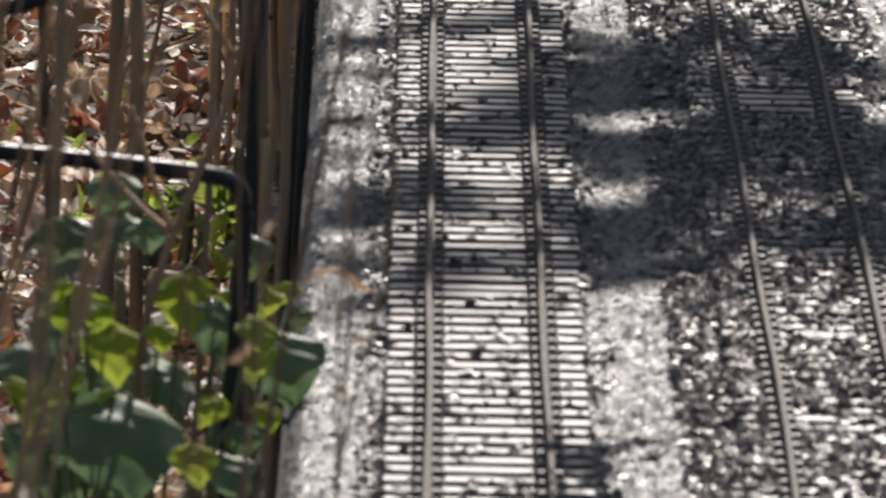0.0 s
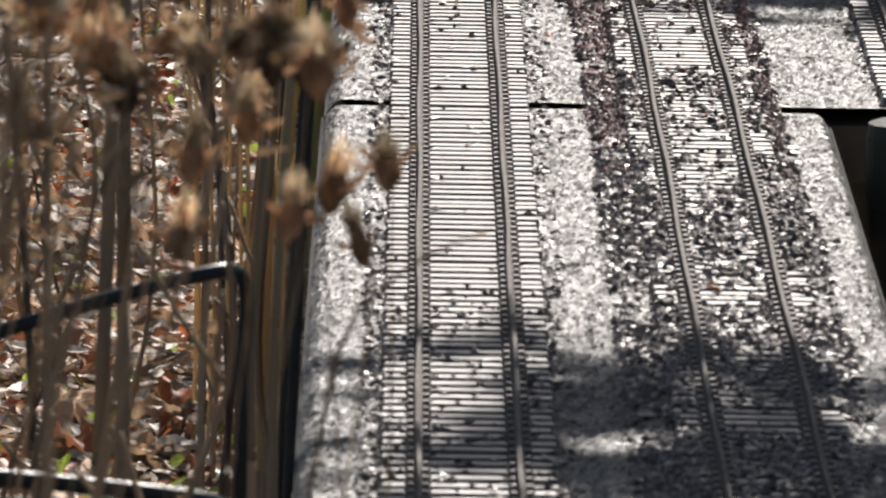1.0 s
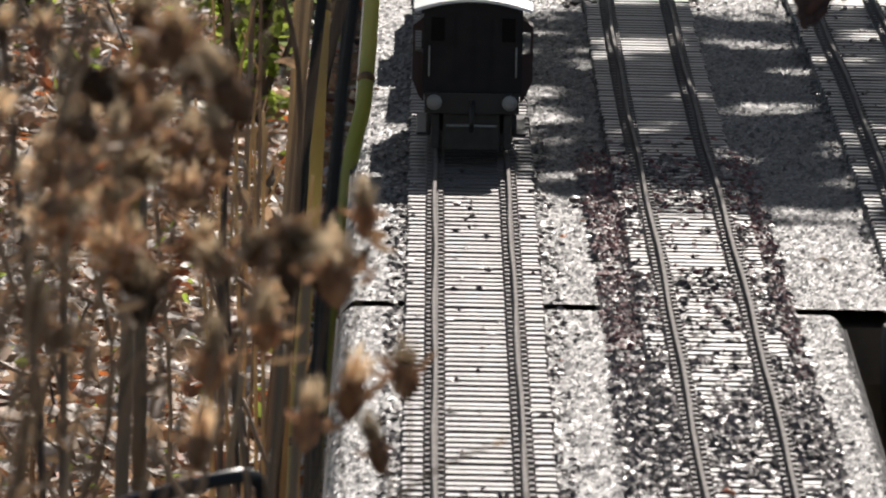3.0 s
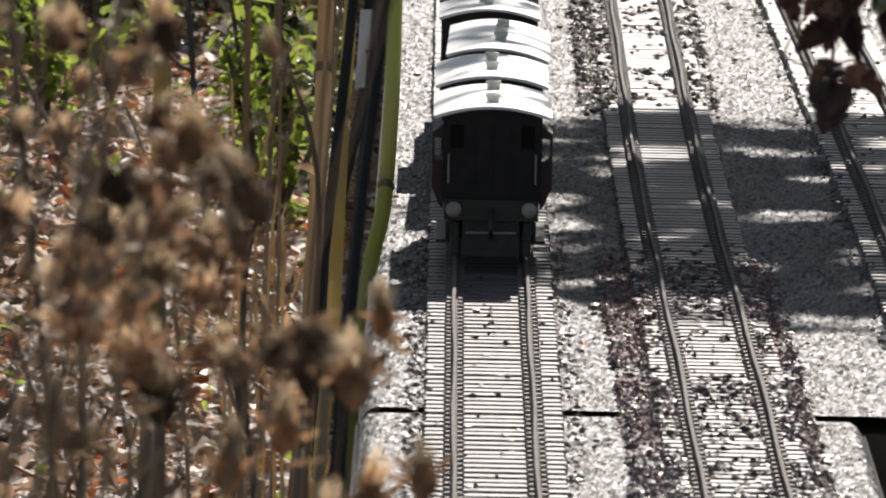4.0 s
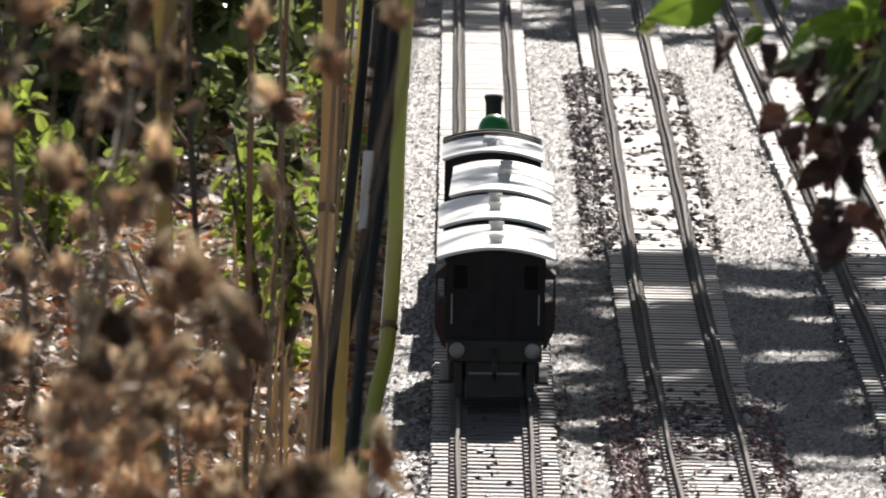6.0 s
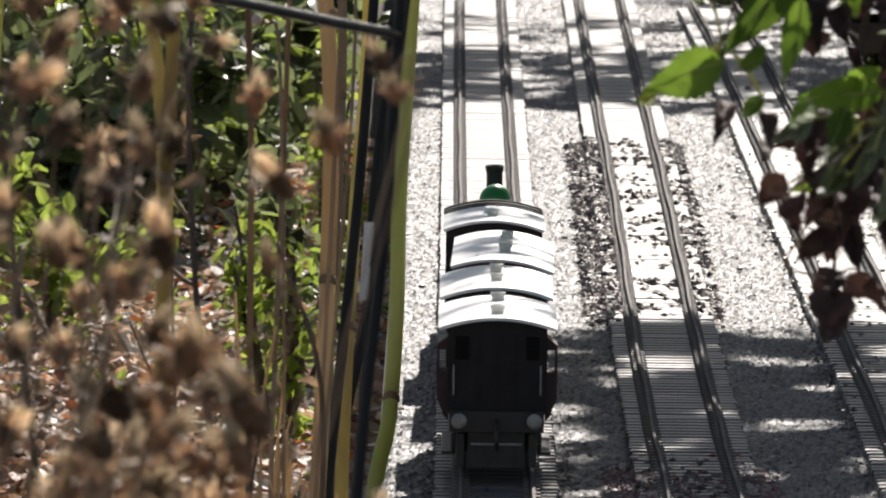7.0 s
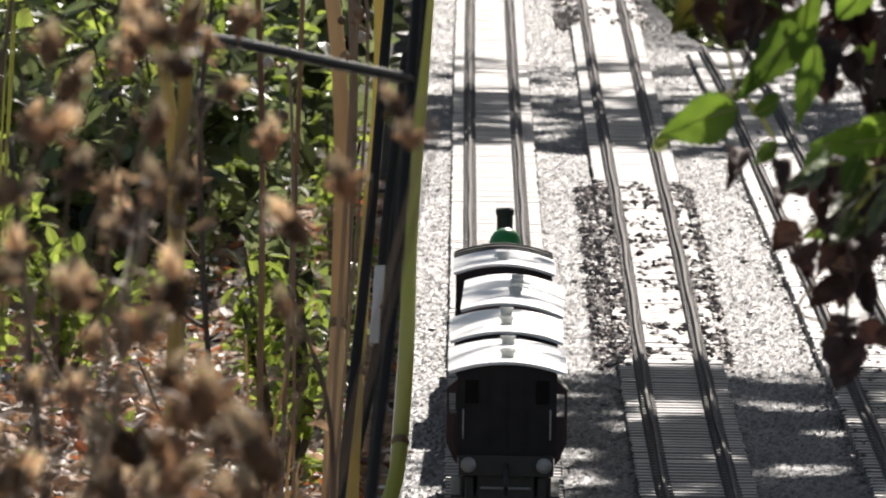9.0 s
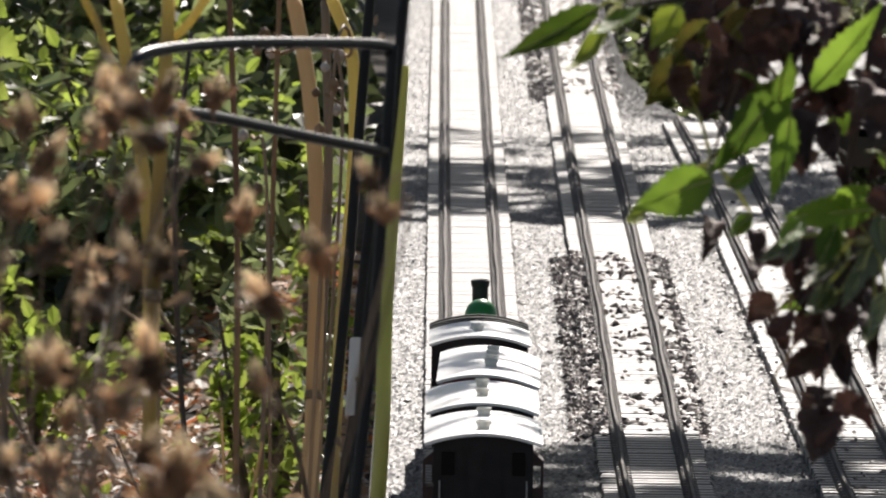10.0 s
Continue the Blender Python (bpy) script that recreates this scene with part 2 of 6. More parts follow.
STAKE = material("stake_black", (0.022, 0.02, 0.017), 0.65, (0.034, 0.03, 0.025), 90.0, spec=0.2, bump=0.15)
TAPE = material("tape_grey", (0.72, 0.72, 0.70), 0.5, (0.6, 0.6, 0.58), 150.0)
WIRE = material("wire_coating", (0.013, 0.016, 0.02), 0.36, (0.02, 0.024, 0.028), 90.0, spec=0.25, bump=0.04, bump_scale=500.0)
DRY_STEM = material("dry_stem", (0.36, 0.24, 0.14), 0.6, (0.19, 0.12, 0.075), 80.0, stretch=(1, 1, 0.12), color3=(0.29, 0.20, 0.11), scale2=15.0, bump=0.25, objrand=0.5)
DARK_STEM = material("dark_stem", (0.09, 0.06, 0.04), 0.7, (0.055, 0.04, 0.03), 80.0, stretch=(1, 1, 0.12), bump=0.3, objrand=0.4)
CALYX = material("seed_calyx", (0.18, 0.10, 0.06), 0.7, (0.43, 0.265, 0.145), 300.0, bump=0.4, objrand=0.8, through_light=0.32)
BRISTLE = material("seed_bristle", (0.70, 0.565, 0.385), 0.6, (0.50, 0.365, 0.22), 200.0, objrand=0.6, island=0.35, through_light=0.4)
LITTER = material("leaf_litter", (0.68, 0.48, 0.31), 0.62, (0.48, 0.29, 0.17), 90.0, bump=0.25, island=0.6, through_light=0.25)
LITTER_PALE = material("leaf_litter_pale", (0.80, 0.74, 0.66), 0.6, (0.62, 0.53, 0.44), 90.0, bump=0.25, island=0.4, through_light=0.2)
RUSSET = material("russet_leaf", (0.36, 0.14, 0.065), 0.55, (0.22, 0.085, 0.045), 90.0, color3=(0.30, 0.17, 0.09), scale2=60.0, bump=0.35, island=0.5, through_light=0.3)
BROWN_LEAF = material("brown_leaf", (0.60, 0.42, 0.27), 0.65, (0.38, 0.235, 0.14), 90.0, color3=(0.42, 0.30, 0.19), scale2=60.0, bump=0.35, island=0.6, through_light=0.3)
LITTER_RED = material("leaf_litter_orange", (0.58, 0.20, 0.06), 0.55, (0.42, 0.13, 0.05), 90.0, bump=0.25, island=0.4, through_light=0.3)
LEAF = material("green_leaf", (0.16, 0.20, 0.08), 0.42, (0.24, 0.28, 0.12), 60.0, spec=0.6, bump=0.25, island=0.8, through_light=0.4)
SPRAY_LEAF = material("spray_leaf", (0.12, 0.21, 0.022), 0.55, (0.19, 0.29, 0.035), 140.0, spec=0.25, color3=(0.09, 0.15, 0.02), scale2=60.0, bump=0.35, bump_scale=500.0, objrand=0.5, through_light=0.5)
OLIVE_LEAF = material("olive_leaf", (0.16, 0.16, 0.03), 0.6, (0.22, 0.14, 0.035), 120.0, spec=0.2, color3=(0.10, 0.11, 0.02), scale2=70.0, bump=0.35, objrand=0.4, through_light=0.4)
LEAF_LIGHT = material("light_green_leaf", (0.26, 0.35, 0.055), 0.65, (0.36, 0.43, 0.085), 60.0, spec=0.12, bump=0.25, island=0.4, through_light=0.6)
LEAF_YELLOW = material("yellow_green_leaf", (0.34, 0.44, 0.045), 0.6, (0.44, 0.52, 0.07), 60.0, spec=0.2, bump=0.25, island=0.35, through_light=0.62)
# color3 puts pale highlight spots into the leaf colour
LEAF_BLUE = material("blue_green_leaf", (0.12, 0.20, 0.085), 0.55, (0.19, 0.28, 0.13), 70.0, color3=(0.26, 0.35, 0.19), scale2=130.0, bump=0.3, island=0.25, through_light=0.4)
LEAF_DEAD = material("dead_leaf", (0.10, 0.050, 0.040), 0.7, (0.06, 0.032, 0.026), 90.0, color3=(0.12, 0.07, 0.05), scale2=50.0, bump=0.45, island=0.3, objrand=0.5, through_light=0.1)
DARK_WOOD = material("weathered_wood", (0.055, 0.055, 0.04), 0.8, (0.035, 0.035, 0.027), 120.0, stretch=(1, 1, 0.15), bump=0.5)
BARK = material("bark", (0.12, 0.09, 0.065), 0.85, (0.07, 0.05, 0.038), 40.0, stretch=(1, 1, 0.3), bump=0.7)
DRY_LEAF = material("dry_leaf", (0.36, 0.25, 0.15), 0.6, (0.24, 0.15, 0.085), 120.0, bump=0.3, objrand=0.4, through_light=0.35)
CROWN = material("tree_leaf", (0.05, 0.11, 0.025), 0.5, (0.07, 0.14, 0.03), 40.0, bump=0.2, island=0.4, through_light=0.1)
CANE_JOINT = material("cane_joint", (0.24, 0.16, 0.07), 0.55, (0.15, 0.09, 0.04), 150.0, bump=0.2)


# ---- ground ----
GROUND_Z = -0.085
rng = np.random.default_rng(7)


def grid_sheet(name, x0, x1, y0, y1, nx, ny, height, material, parent=None, edge=None):
    gx, gy = np.meshgrid(np.linspace(x0, x1, nx + 1), np.linspace(y0, y1, ny + 1))
    if edge is not None:
        gx = edge(gx, gy)
    gz = height(gx, gy)
    v = np.stack([gx, gy, gz], -1).reshape(-1, 3)
    i = (np.arange(ny)[:, None] * (nx + 1) + np.arange(nx)[None, :]).ravel()
    return sheet(name, v, np.stack([i, i + 1, i + nx + 2, i + nx + 1], -1), material, parent)


def soil_height(x, y):
    near = np.exp(-(x ** 2 + (y - 4) ** 2) / 40.0)
    return GROUND_Z + near * 0.004 * (np.sin(x * 23 + y * 7) + np.sin(y * 17 - x * 9)) 


def spread(a, half, power=3.0):
    return np.sign(a) * np.abs(a) ** power * half


gx, gy = np.meshgrid(spread(np.linspace(-1, 1, 141), 400.0), 4 + spread(np.linspace(-1, 1, 161), 400.0))
iv = (np.arange(160)[:, None] * 141 + np.arange(140)[None, :]).ravel()
ground = sheet("ground", np.stack([gx, gy, soil_height(gx, gy)], -1).reshape(-1, 3), np.stack([iv, iv + 1, iv + 142, iv + 141], -1), SOIL, smooth=True)
tagged(ground, "brown garden soil under dry leaf litter", "ground", kind="structure")


# ---- the felt-covered boards ----
def felt_board(name, x0, x1, y0, y1, label, corner=None):
    board = thing(name, Matrix(), label, "baseboard", kind="structure")
    nx, ny = int((x1 - x0) / 0.0008), int((y1 - y0) / 0.0022)

    def height(x, y):
        calm = np.clip(np.minimum(y - y0, y1 - y) / 0.005, 0.05, 1)
        h = rng.normal(0, 0.00024, x.shape) * calm + 0.0005 * np.sin(x * 60 + y * 9) * np.sin(y * 14)
        drop = np.clip((x0 + 0.0035 - x) / 0.0035, 0, 1)
        drop2 = np.clip((x - x1 + 0.0035) / 0.0035, 0, 1)
        lift = np.exp(-((y - y0) / 0.006) ** 2) * 0.0010
        return h - 0.003 * drop ** 2 - 0.003 * drop2 ** 2 + lift - 0.0004
    top = grid_sheet("felt", x0, x1, y0, y1, nx, ny, height, FELT, board, corner)
    bm = bmesh.new()
    if corner is None:
        add_box(bm, x0 + 0.0005, x1 - 0.0005, y0 + 0.001, y1 - 0.001, -0.016, -0.0035)
    else:
        add_box(bm, x0 + 0.0005, x1 - 0.006, y0 + 0.001, 4.29, -0.016, -0.0035)
        add_box(bm, x0 + 0.0005, 0.066, 4.29, y1 - 0.001, -0.016, -0.0035)
    part("plywood", bm, PLY, board)
    for s, e in ((x0, -0.0006), (x1, 0.0006)):
        if corner is not None and s == x1:
            continue
        bm = bmesh.new()
        add_box(bm, min(s, s + e), max(s, s + e), y0, y1, -0.02, -0.0032)
        part("felt_edge", bm, FELT_EDGE, board, "folded felt edge")
    for y in np.arange(y0 + 0.25, y1, 0.9):
        for x in (x0 + 0.018, x1 - 0.05):
            bm = bmesh.new()
            add_box(bm, x - 0.012, x + 0.012, y - 0.012, y + 0.012, GROUND_Z - 0.03, -0.016, 0.002)
            part("leg", bm, PLY, board)
    return board


felt_board("board_near", -0.0296, 0.0812, 0.9, 2.2535, "grey mineral-felt covered baseboard on wooden legs")

felt_board("board_start", -0.0296, 0.0812, 0.15, 0.897, "grey mineral-felt covered baseboard on wooden legs")


def far_edge(x, y):
    lim = np.interp(y, [2.25, 4.30, 4.38, 4.45, 4.55, 4.67, 4.98, 5.3, 6.0], [0.15, 0.15, 0.0915, 0.084, 0.0785, 0.0735, 0.072, 0.071, 0.071])
    return np.where(x > 0.06, 0.06 + (x - 0.06) * (lim - 0.06) / 0.09, x)


felt_board("board_far", -0.0290, 0.15, 2.2565, 6.0, "grey mineral-felt covered baseboard on wooden legs", far_edge)


# a side platform on which another line curves away
felt_board("board_side", 0.118, 0.34, 4.304, 4.86, "grey mineral-felt covered side platform")


# ---- the tracks ----
GAUGE, PITCH = 0.0165, 0.0076
RAIL = [(-0.00045, 0.0022), (-0.0009, 0.0025), (-0.0009, 0.0027), (-0.0003, 0.0030), (-0.0003, 0.0043), (-0.00048, 0.0045), (-0.00048, 0.0050), (-0.0003, 0.0052),
        (0.0003, 0.0052), (0.00048, 0.0050), (0.00048, 0.0045), (0.0003, 0.0043), (0.0003, 0.0030), (0.0009, 0.0027), (0.0009, 0.0025), (0.00045, 0.0022)]
WIDE_FROM = 2.94   # beyond this the sleepers are broad, with narrow gaps
trng = random.Random(3)


def track(name, centre, y0, y1, near0, near1, label, pitch=PITCH):
    """centre(y): sideways place of the track's middle. Sleepers between near0 and near1 are pieces of their own."""
    tr = thing(name, Matrix(), label, "railway track", "model railway tracks")
    for s in (-1, 1):
        bm = bmesh.new()
        add_extrude(bm, RAIL, y0, y1, int((y1 - y0) / 0.05), lambda y: centre(y) + s * (GAUGE / 2 + 0.00045) + 0.00025 * math.sin(y * 31 + s))
        part("rail", bm, RAIL_SIDE, tr, "weathered nickel-silver rail")
    meshes = []
    for half in (0.0021, 0.45 * pitch):
        bm = bmesh.new()
        add_box(bm, -0.0151, 0.0151, -half, half, 0.0, 0.0022)
        bmesh.ops.bevel(bm, geom=[e for e in bm.edges if all(v.co.z > 0.002 for v in e.verts)], offset=0.0003, segments=1, affect="EDGES")
        mesh = bpy.data.meshes.new("sleeper")
        bm.transform(Matrix.Scale(U, 4))
        bm.to_mesh(mesh)
        bm.free()
        mesh.materials.append(SLEEPER)
        meshes.append(mesh)
    rest = bmesh.new()
    chairs = bmesh.new()
    rv, count, y = [], 0, y0 + 0.004
    while y < y1:
        c = centre(y)
        mesh = meshes[0 if y < WIDE_FROM else 1]
        turn = (centre(y + 0.01) - centre(y - 0.01)) / 0.02
        m = Matrix.Translation((c + trng.gauss(0, 0.00015), y + trng.gauss(0, 0.0002), trng.gauss(0, 0.00006))) @ Matrix.Rotation(-turn + trng.gauss(0, 0.006), 4, "Z")
        if near0 <= y <= near1 and count < 300:
            ob = new("sleeper", mesh)
            ob.parent, ob.matrix_basis = tr, Matrix.Translation(m.translation * U) @ m.to_3x3().to_4x4()
            count += 1
        else:
            q = [rest.verts.new(m @ (v.co / U)) for v in mesh.vertices]
            for f in mesh.polygons:
                rest.faces.new([q[k] for k in f.vertices])
        for s in (-1, 1):
            for side in (-1, 1):
                x = c + s * (GAUGE / 2 + 0.00045) + side * 0.0015
                vs = [chairs.verts.new((x + a * 0.0008, y + b * 0.0011, h)) for a, b, h in ((-1, -1, 0.0022), (1, -1, 0.0022), (1, 1, 0.0022), (-1, 1, 0.0022))]
                hi = [chairs.verts.new((x + a * 0.0005 - side * 0.0002, y + b * 0.0009, 0.0036)) for a, b in ((-1, -1), (1, -1), (1, 1), (-1, 1))]
                for k in range(4):
                    chairs.faces.new((vs[k], vs[(k + 1) % 4], hi[(k + 1) % 4], hi[k]))
                chairs.faces.new(hi)
        y += pitch
    if rest.verts:
        part("sleepers_beyond", rest, SLEEPER_REST, tr, kind="stuff")
    else:
        rest.free()
    part("rail_chair_strip", chairs, CHAIR, tr, "rows of small plastic rail chairs", kind="stuff")
    return tr


def bend(knots):
    xs, ys = [k[1] for k in knots], [k[0] for k in knots]
    fine = np.linspace(ys[0], ys[-1], 400)
    vals = np.interp(fine, ys, xs)
    ker = np.hanning(61)
    ker /= ker.sum()
    vals = np.convolve(np.pad(vals, 30, mode="edge"), ker, "valid")
    return lambda y: float(np.interp(y, fine, vals))


main_line = bend([(0.1, 0.0), (0.9, 0.0), (2.0, 0.0), (3.0, 0.0002), (4.0, -0.0004), (6.0, 0.0)])
second_line = bend([(0.1, 0.0518), (0.9, 0.0518), (1.6, 0.0518), (2.15, 0.0512), (2.35, 0.0512), (2.62, 0.0485), (2.95, 0.0486), (3.3, 0.0497), (4.0, 0.0493), (4.8, 0.0499), (6.0, 0.05)])
third_line = bend([(2.27, 0.1085), (2.62, 0.109), (3.06, 0.1065), (3.5, 0.1035), (3.8, 0.1015), (4.1, 0.0995), (4.3, 0.0965)])
track("main_track", main_line, 0.16, 5.9, 1.6, 3.8, "brown plastic-sleepered model railway track with worn rails")
second = track("second_track", second_line, 0.16, 5.9, 1.4, 3.6, "ballasted brown plastic-sleepered model railway track", 0.0070)
bm = bmesh.new()
add_box(bm, -0.0156, 0.0156, -0.0026, 0.0026, 0.0, 0.0027, 0.0002)
bm.transform(Matrix.Translation((second_line(1.561), 1.561, 0)))
part("dark_sleeper", bm, BLACK, second, "darker thicker sleeper at the track joint")
track("third_track", third_line, 2.262, 4.3, 2.262, 4.3, "curving brown plastic-sleepered model railway track")


def arc_track():
    """A curved line on the side platform."""
    tr = thing("curved_track", Matrix(), "curving brown plastic-sleepered model railway track", "railway track", "model railway tracks")
    cx, cy, r = 0.31, 4.46, 0.16
    for s in (-1, 1):
        bm = bmesh.new()
        n, rings = 24, []
        for i in range(n + 1):
            a = math.pi - i / n * math.pi * 0.55
            rr = r + s * (GAUGE / 2 + 0.00045)
            rings.append([bm.verts.new((cx + (rr + x) * math.cos(a), cy + (rr + x) * math.sin(a), z)) for x, z in RAIL])
        for a, b in zip(rings, rings[1:]):
            for k in range(len(RAIL)):
                bm.faces.new((a[k], a[(k + 1) % len(RAIL)], b[(k + 1) % len(RAIL)], b[k]))
        part("rail", bm, RAIL_SIDE, tr, "weathered nickel-silver rail")
    bm = bmesh.new()
    add_box(bm, -0.0151, 0.0151, -0.00185, 0.00185, 0.0, 0.0022)
    mesh = bpy.data.meshes.new("sleeper")
    bm.transform(Matrix.Scale(U, 4))
    bm.to_mesh(mesh)
    bm.free()
    mesh.materials.append(SLEEPER)
    for i in range(38):
        a = math.pi - (i + 0.5) / 38 * math.pi * 0.55
        ob = new("sleeper", mesh)
        ob.parent = tr
        ob.matrix_basis = Matrix.Translation(Vector((cx + r * math.cos(a), cy + r * math.sin(a), 0)) * U) @ Matrix.Rotation(a, 4, "Z")


arc_track()


# ---- loose ballast ----
def stones(name, label, spots, material, seed, big=1.0):
    """Many small angular stones lying at the given spots."""
    r = np.random.default_rng(seed)
    base = np.array([(1, 0, 0), (-1, 0, 0), (0, 1, 0), (0, -1, 0), (0, 0, 1), (0, 0, -0.6)], dtype=float)
    tri = np.array([(0, 2, 4), (2, 1, 4), (1, 3, 4), (3, 0, 4), (2, 0, 5), (1, 2, 5), (3, 1, 5), (0, 3, 5)])
    spots = np.asarray(spots)
    n = len(spots)
    size = big * r.uniform(0.0004, 0.00115, (n, 1, 3)) * np.array([1.1, 1.4, 0.62])
    v = base[None] * size * r.uniform(0.7, 1.3, (n, 6, 1))
    a = r.uniform(0, 6.28, n)
    ca, sa = np.cos(a)[:, None], np.sin(a)[:, None]
    v = np.stack([v[..., 0] * ca - v[..., 1] * sa, v[..., 0] * sa + v[..., 1] * ca, v[..., 2]], -1)
    v += spots[:, None, :] + np.array([0, 0, 0.0004])
    f = (tri[None] + 6 * np.arange(n)[:, None, None]).reshape(-1, 3)
    return tagged(sheet(name, v.reshape(-1, 3), f, material), label, "ballast", kind="stuff")


def ballast_spots(seed, y0, y1, per_metre, bands):
    r = np.random.default_rng(seed)
    out = []
    n = int((y1 - y0) * per_metre)
    w = np.array([b[3] for b in bands])
    for y in r.uniform(y0, y1, n):
        if math.sin(y * 37 + seed) + math.sin(y * 83) + r.uniform(-1.6, 1.6) < -0.6:
            continue
        b = bands[r.choice(len(bands), p=w / w.sum())]
        x = second_line(y) + r.uniform(b[0], b[1]) if b[2] is None else r.uniform(b[0], b[1])
        d = abs(x - second_line(y))
        on = 0.0022 if d < 0.0151 and r.uniform() < 0.5 else 0.0
        if abs(d - GAUGE / 2 - 0.0005) < 0.0011:
            continue
        out.append((x, y, on))
    return out


BESIDE = [(-0.0235, -0.0150, None, 0.7), (0.0150, 0.0205, None, 0.5), (-0.0150, -0.0095, None, 0.75), (0.0095, 0.0150, None, 0.75), (-0.0075, 0.0075, None, 1.5)]
SIDES = [(-0.0230, -0.0150, None, 1.0), (0.0150, 0.0195, None, 0.7), (-0.0150, -0.0095, None, 0.6), (0.0095, 0.0150, None, 0.55), (-0.0075, 0.0075, None, 0.75)]
FAR = [(-0.0215, -0.0150, None, 1.0), (0.0150, 0.0185, None, 0.35), (-0.0150, -0.0095, None, 0.9), (0.0095, 0.0150, None, 0.35), (-0.0075, 0.0075, None, 0.36)]
spots = ballast_spots(1, 1.35, 2.10, 23000, BESIDE) + ballast_spots(18, 2.08, 2.30, 14000, SIDES) + ballast_spots(10, 1.35, 1.75, 12000, BESIDE) + ballast_spots(12, 2.28, 2.42, 5500, SIDES) + ballast_spots(2, 2.33, 2.56, 1500, BESIDE[:2])
spots += ballast_spots(16, 2.42, 2.57, 9000, BESIDE)
stones("ballast", "dark loose ballast stones scattered over the second track", spots, STONE, 5, 1.15)
spots = ballast_spots(3, 2.93, 3.60, 8600, FAR) + ballast_spots(4, 4.46, 5.3, 4600, FAR)
stones("coarse_ballast", "coarse brown ballast heaped along the second track", spots, BROWN_STONE, 15, 1.35)
spots = ballast_spots(6, 2.14, 2.56, 6200, [(-0.0225, -0.0150, None, 1.0), (0.0150, 0.0190, None, 0.6)])
spots += ballast_spots(17, 2.42, 2.58, 5200, BESIDE) + ballast_spots(19, 2.20, 2.46, 3600, SIDES)
stones("red_ballast", "reddish ballast stones heaped beside the second track", spots, RED_STONE, 6)
rs = np.random.default_rng(9)
spots = [(s * rs.uniform(0.0152, 0.0192), y, 0.0) for y in rs.uniform(1.4, 2.6, 1000) for s in (rs.choice([-1, 1], p=[0.62, 0.38]),)]
spots += [(rs.uniform(-0.0145, 0.0145), y, 0.0022) for y in rs.uniform(1.4, 3.0, 60)]
spots += [(rs.uniform(-0.0165, 0.0165), y, rs.choice([0.0, 0.0022])) for y in rs.uniform(1.42, 1.95, 1300)]
spots += [(rs.uniform(-0.0165, 0.0165), y, rs.choice([0.0, 0.0022], p=[0.8, 0.2])) for y in rs.uniform(1.95, 2.6, 350)]
spots += [(rs.uniform(-0.028, 0.12), y, 0.0001) for y in rs.uniform(1.4, 4.6, 110)]
spots += [(third_line(y) + s * rs.uniform(0.0155, 0.019), y, 0.0) for y in rs.uniform(2.3, 3.6, 260) for s in (rs.choice([-1, 1]),)]
spots += [(third_line(y) + rs.uniform(-0.018, 0.018), y, rs.choice([0.0, 0.0022])) for y in rs.uniform(2.3, 3.9, 900)]
stones("stray_stones", "stray dark stones on felt and sleepers", [q for q in spots if abs(abs(q[0]) - 0.0087) > 0.0012], STONE, 8)


# ---- the train ----
TRAIN_Y = 2.505   # rear end of the last van
RAIL_TOP = 0.0052


def arc_roof(bm, half, y0, y1, eave, rise, thick=0.0007, n=14, over=0.0):
    pts = []
    for i in range(n + 1):
        a = -1 + 2 * i / n
        pts.append((a * half, eave + rise * (1 - a * a)))
    sec = pts + [(x * 0.97, z - thick) for x, z in pts[::-1]]
    return add_extrude(bm, sec, y0, y1)


def torpedo_vent(bm, x, y, z, size=0.0032):
    r = size * 0.5
    add_lathe(bm, [(r * 1.15, -0.001), (r * 1.12, 0.0), (r * 0.9, 0.0003), (r * 0.93, size * 0.55), (r * 1.12, size * 0.78), (r * 1.15, size * 0.88), (r * 1.0, size * 0.92), (r * 0.8, size * 0.8), (0.0, size * 0.78)], Matrix.Translation((x, y, z)), 18)


def wheels(parent, ys, half=0.0078):
    for y in ys:
        for s in (-1, 1):
            bm = bmesh.new()
            m = pose(s * half, y, RAIL_TOP + 0.006, 0, 90 * s, 0)
            add_lathe(bm, [(0.001, -0.0008), (0.0052, -0.0008), (0.006, -0.0004), (0.0068, -0.0002), (0.0068, -0.0014), (0.006, 0.001), (0.0054, 0.001), (0.0052, 0.0003), (0.0015, 0.0003), (0.0012, 0.0012), (0.0, 0.0012)], m, 20)
            part("wheel", bm, WHEEL, parent)
        bm = bmesh.new()
        add_tube(bm, [(-half, y, RAIL_TOP + 0.006), (half, y, RAIL_TOP + 0.006)], 0.001)
        part("axle", bm, WHEEL, parent)


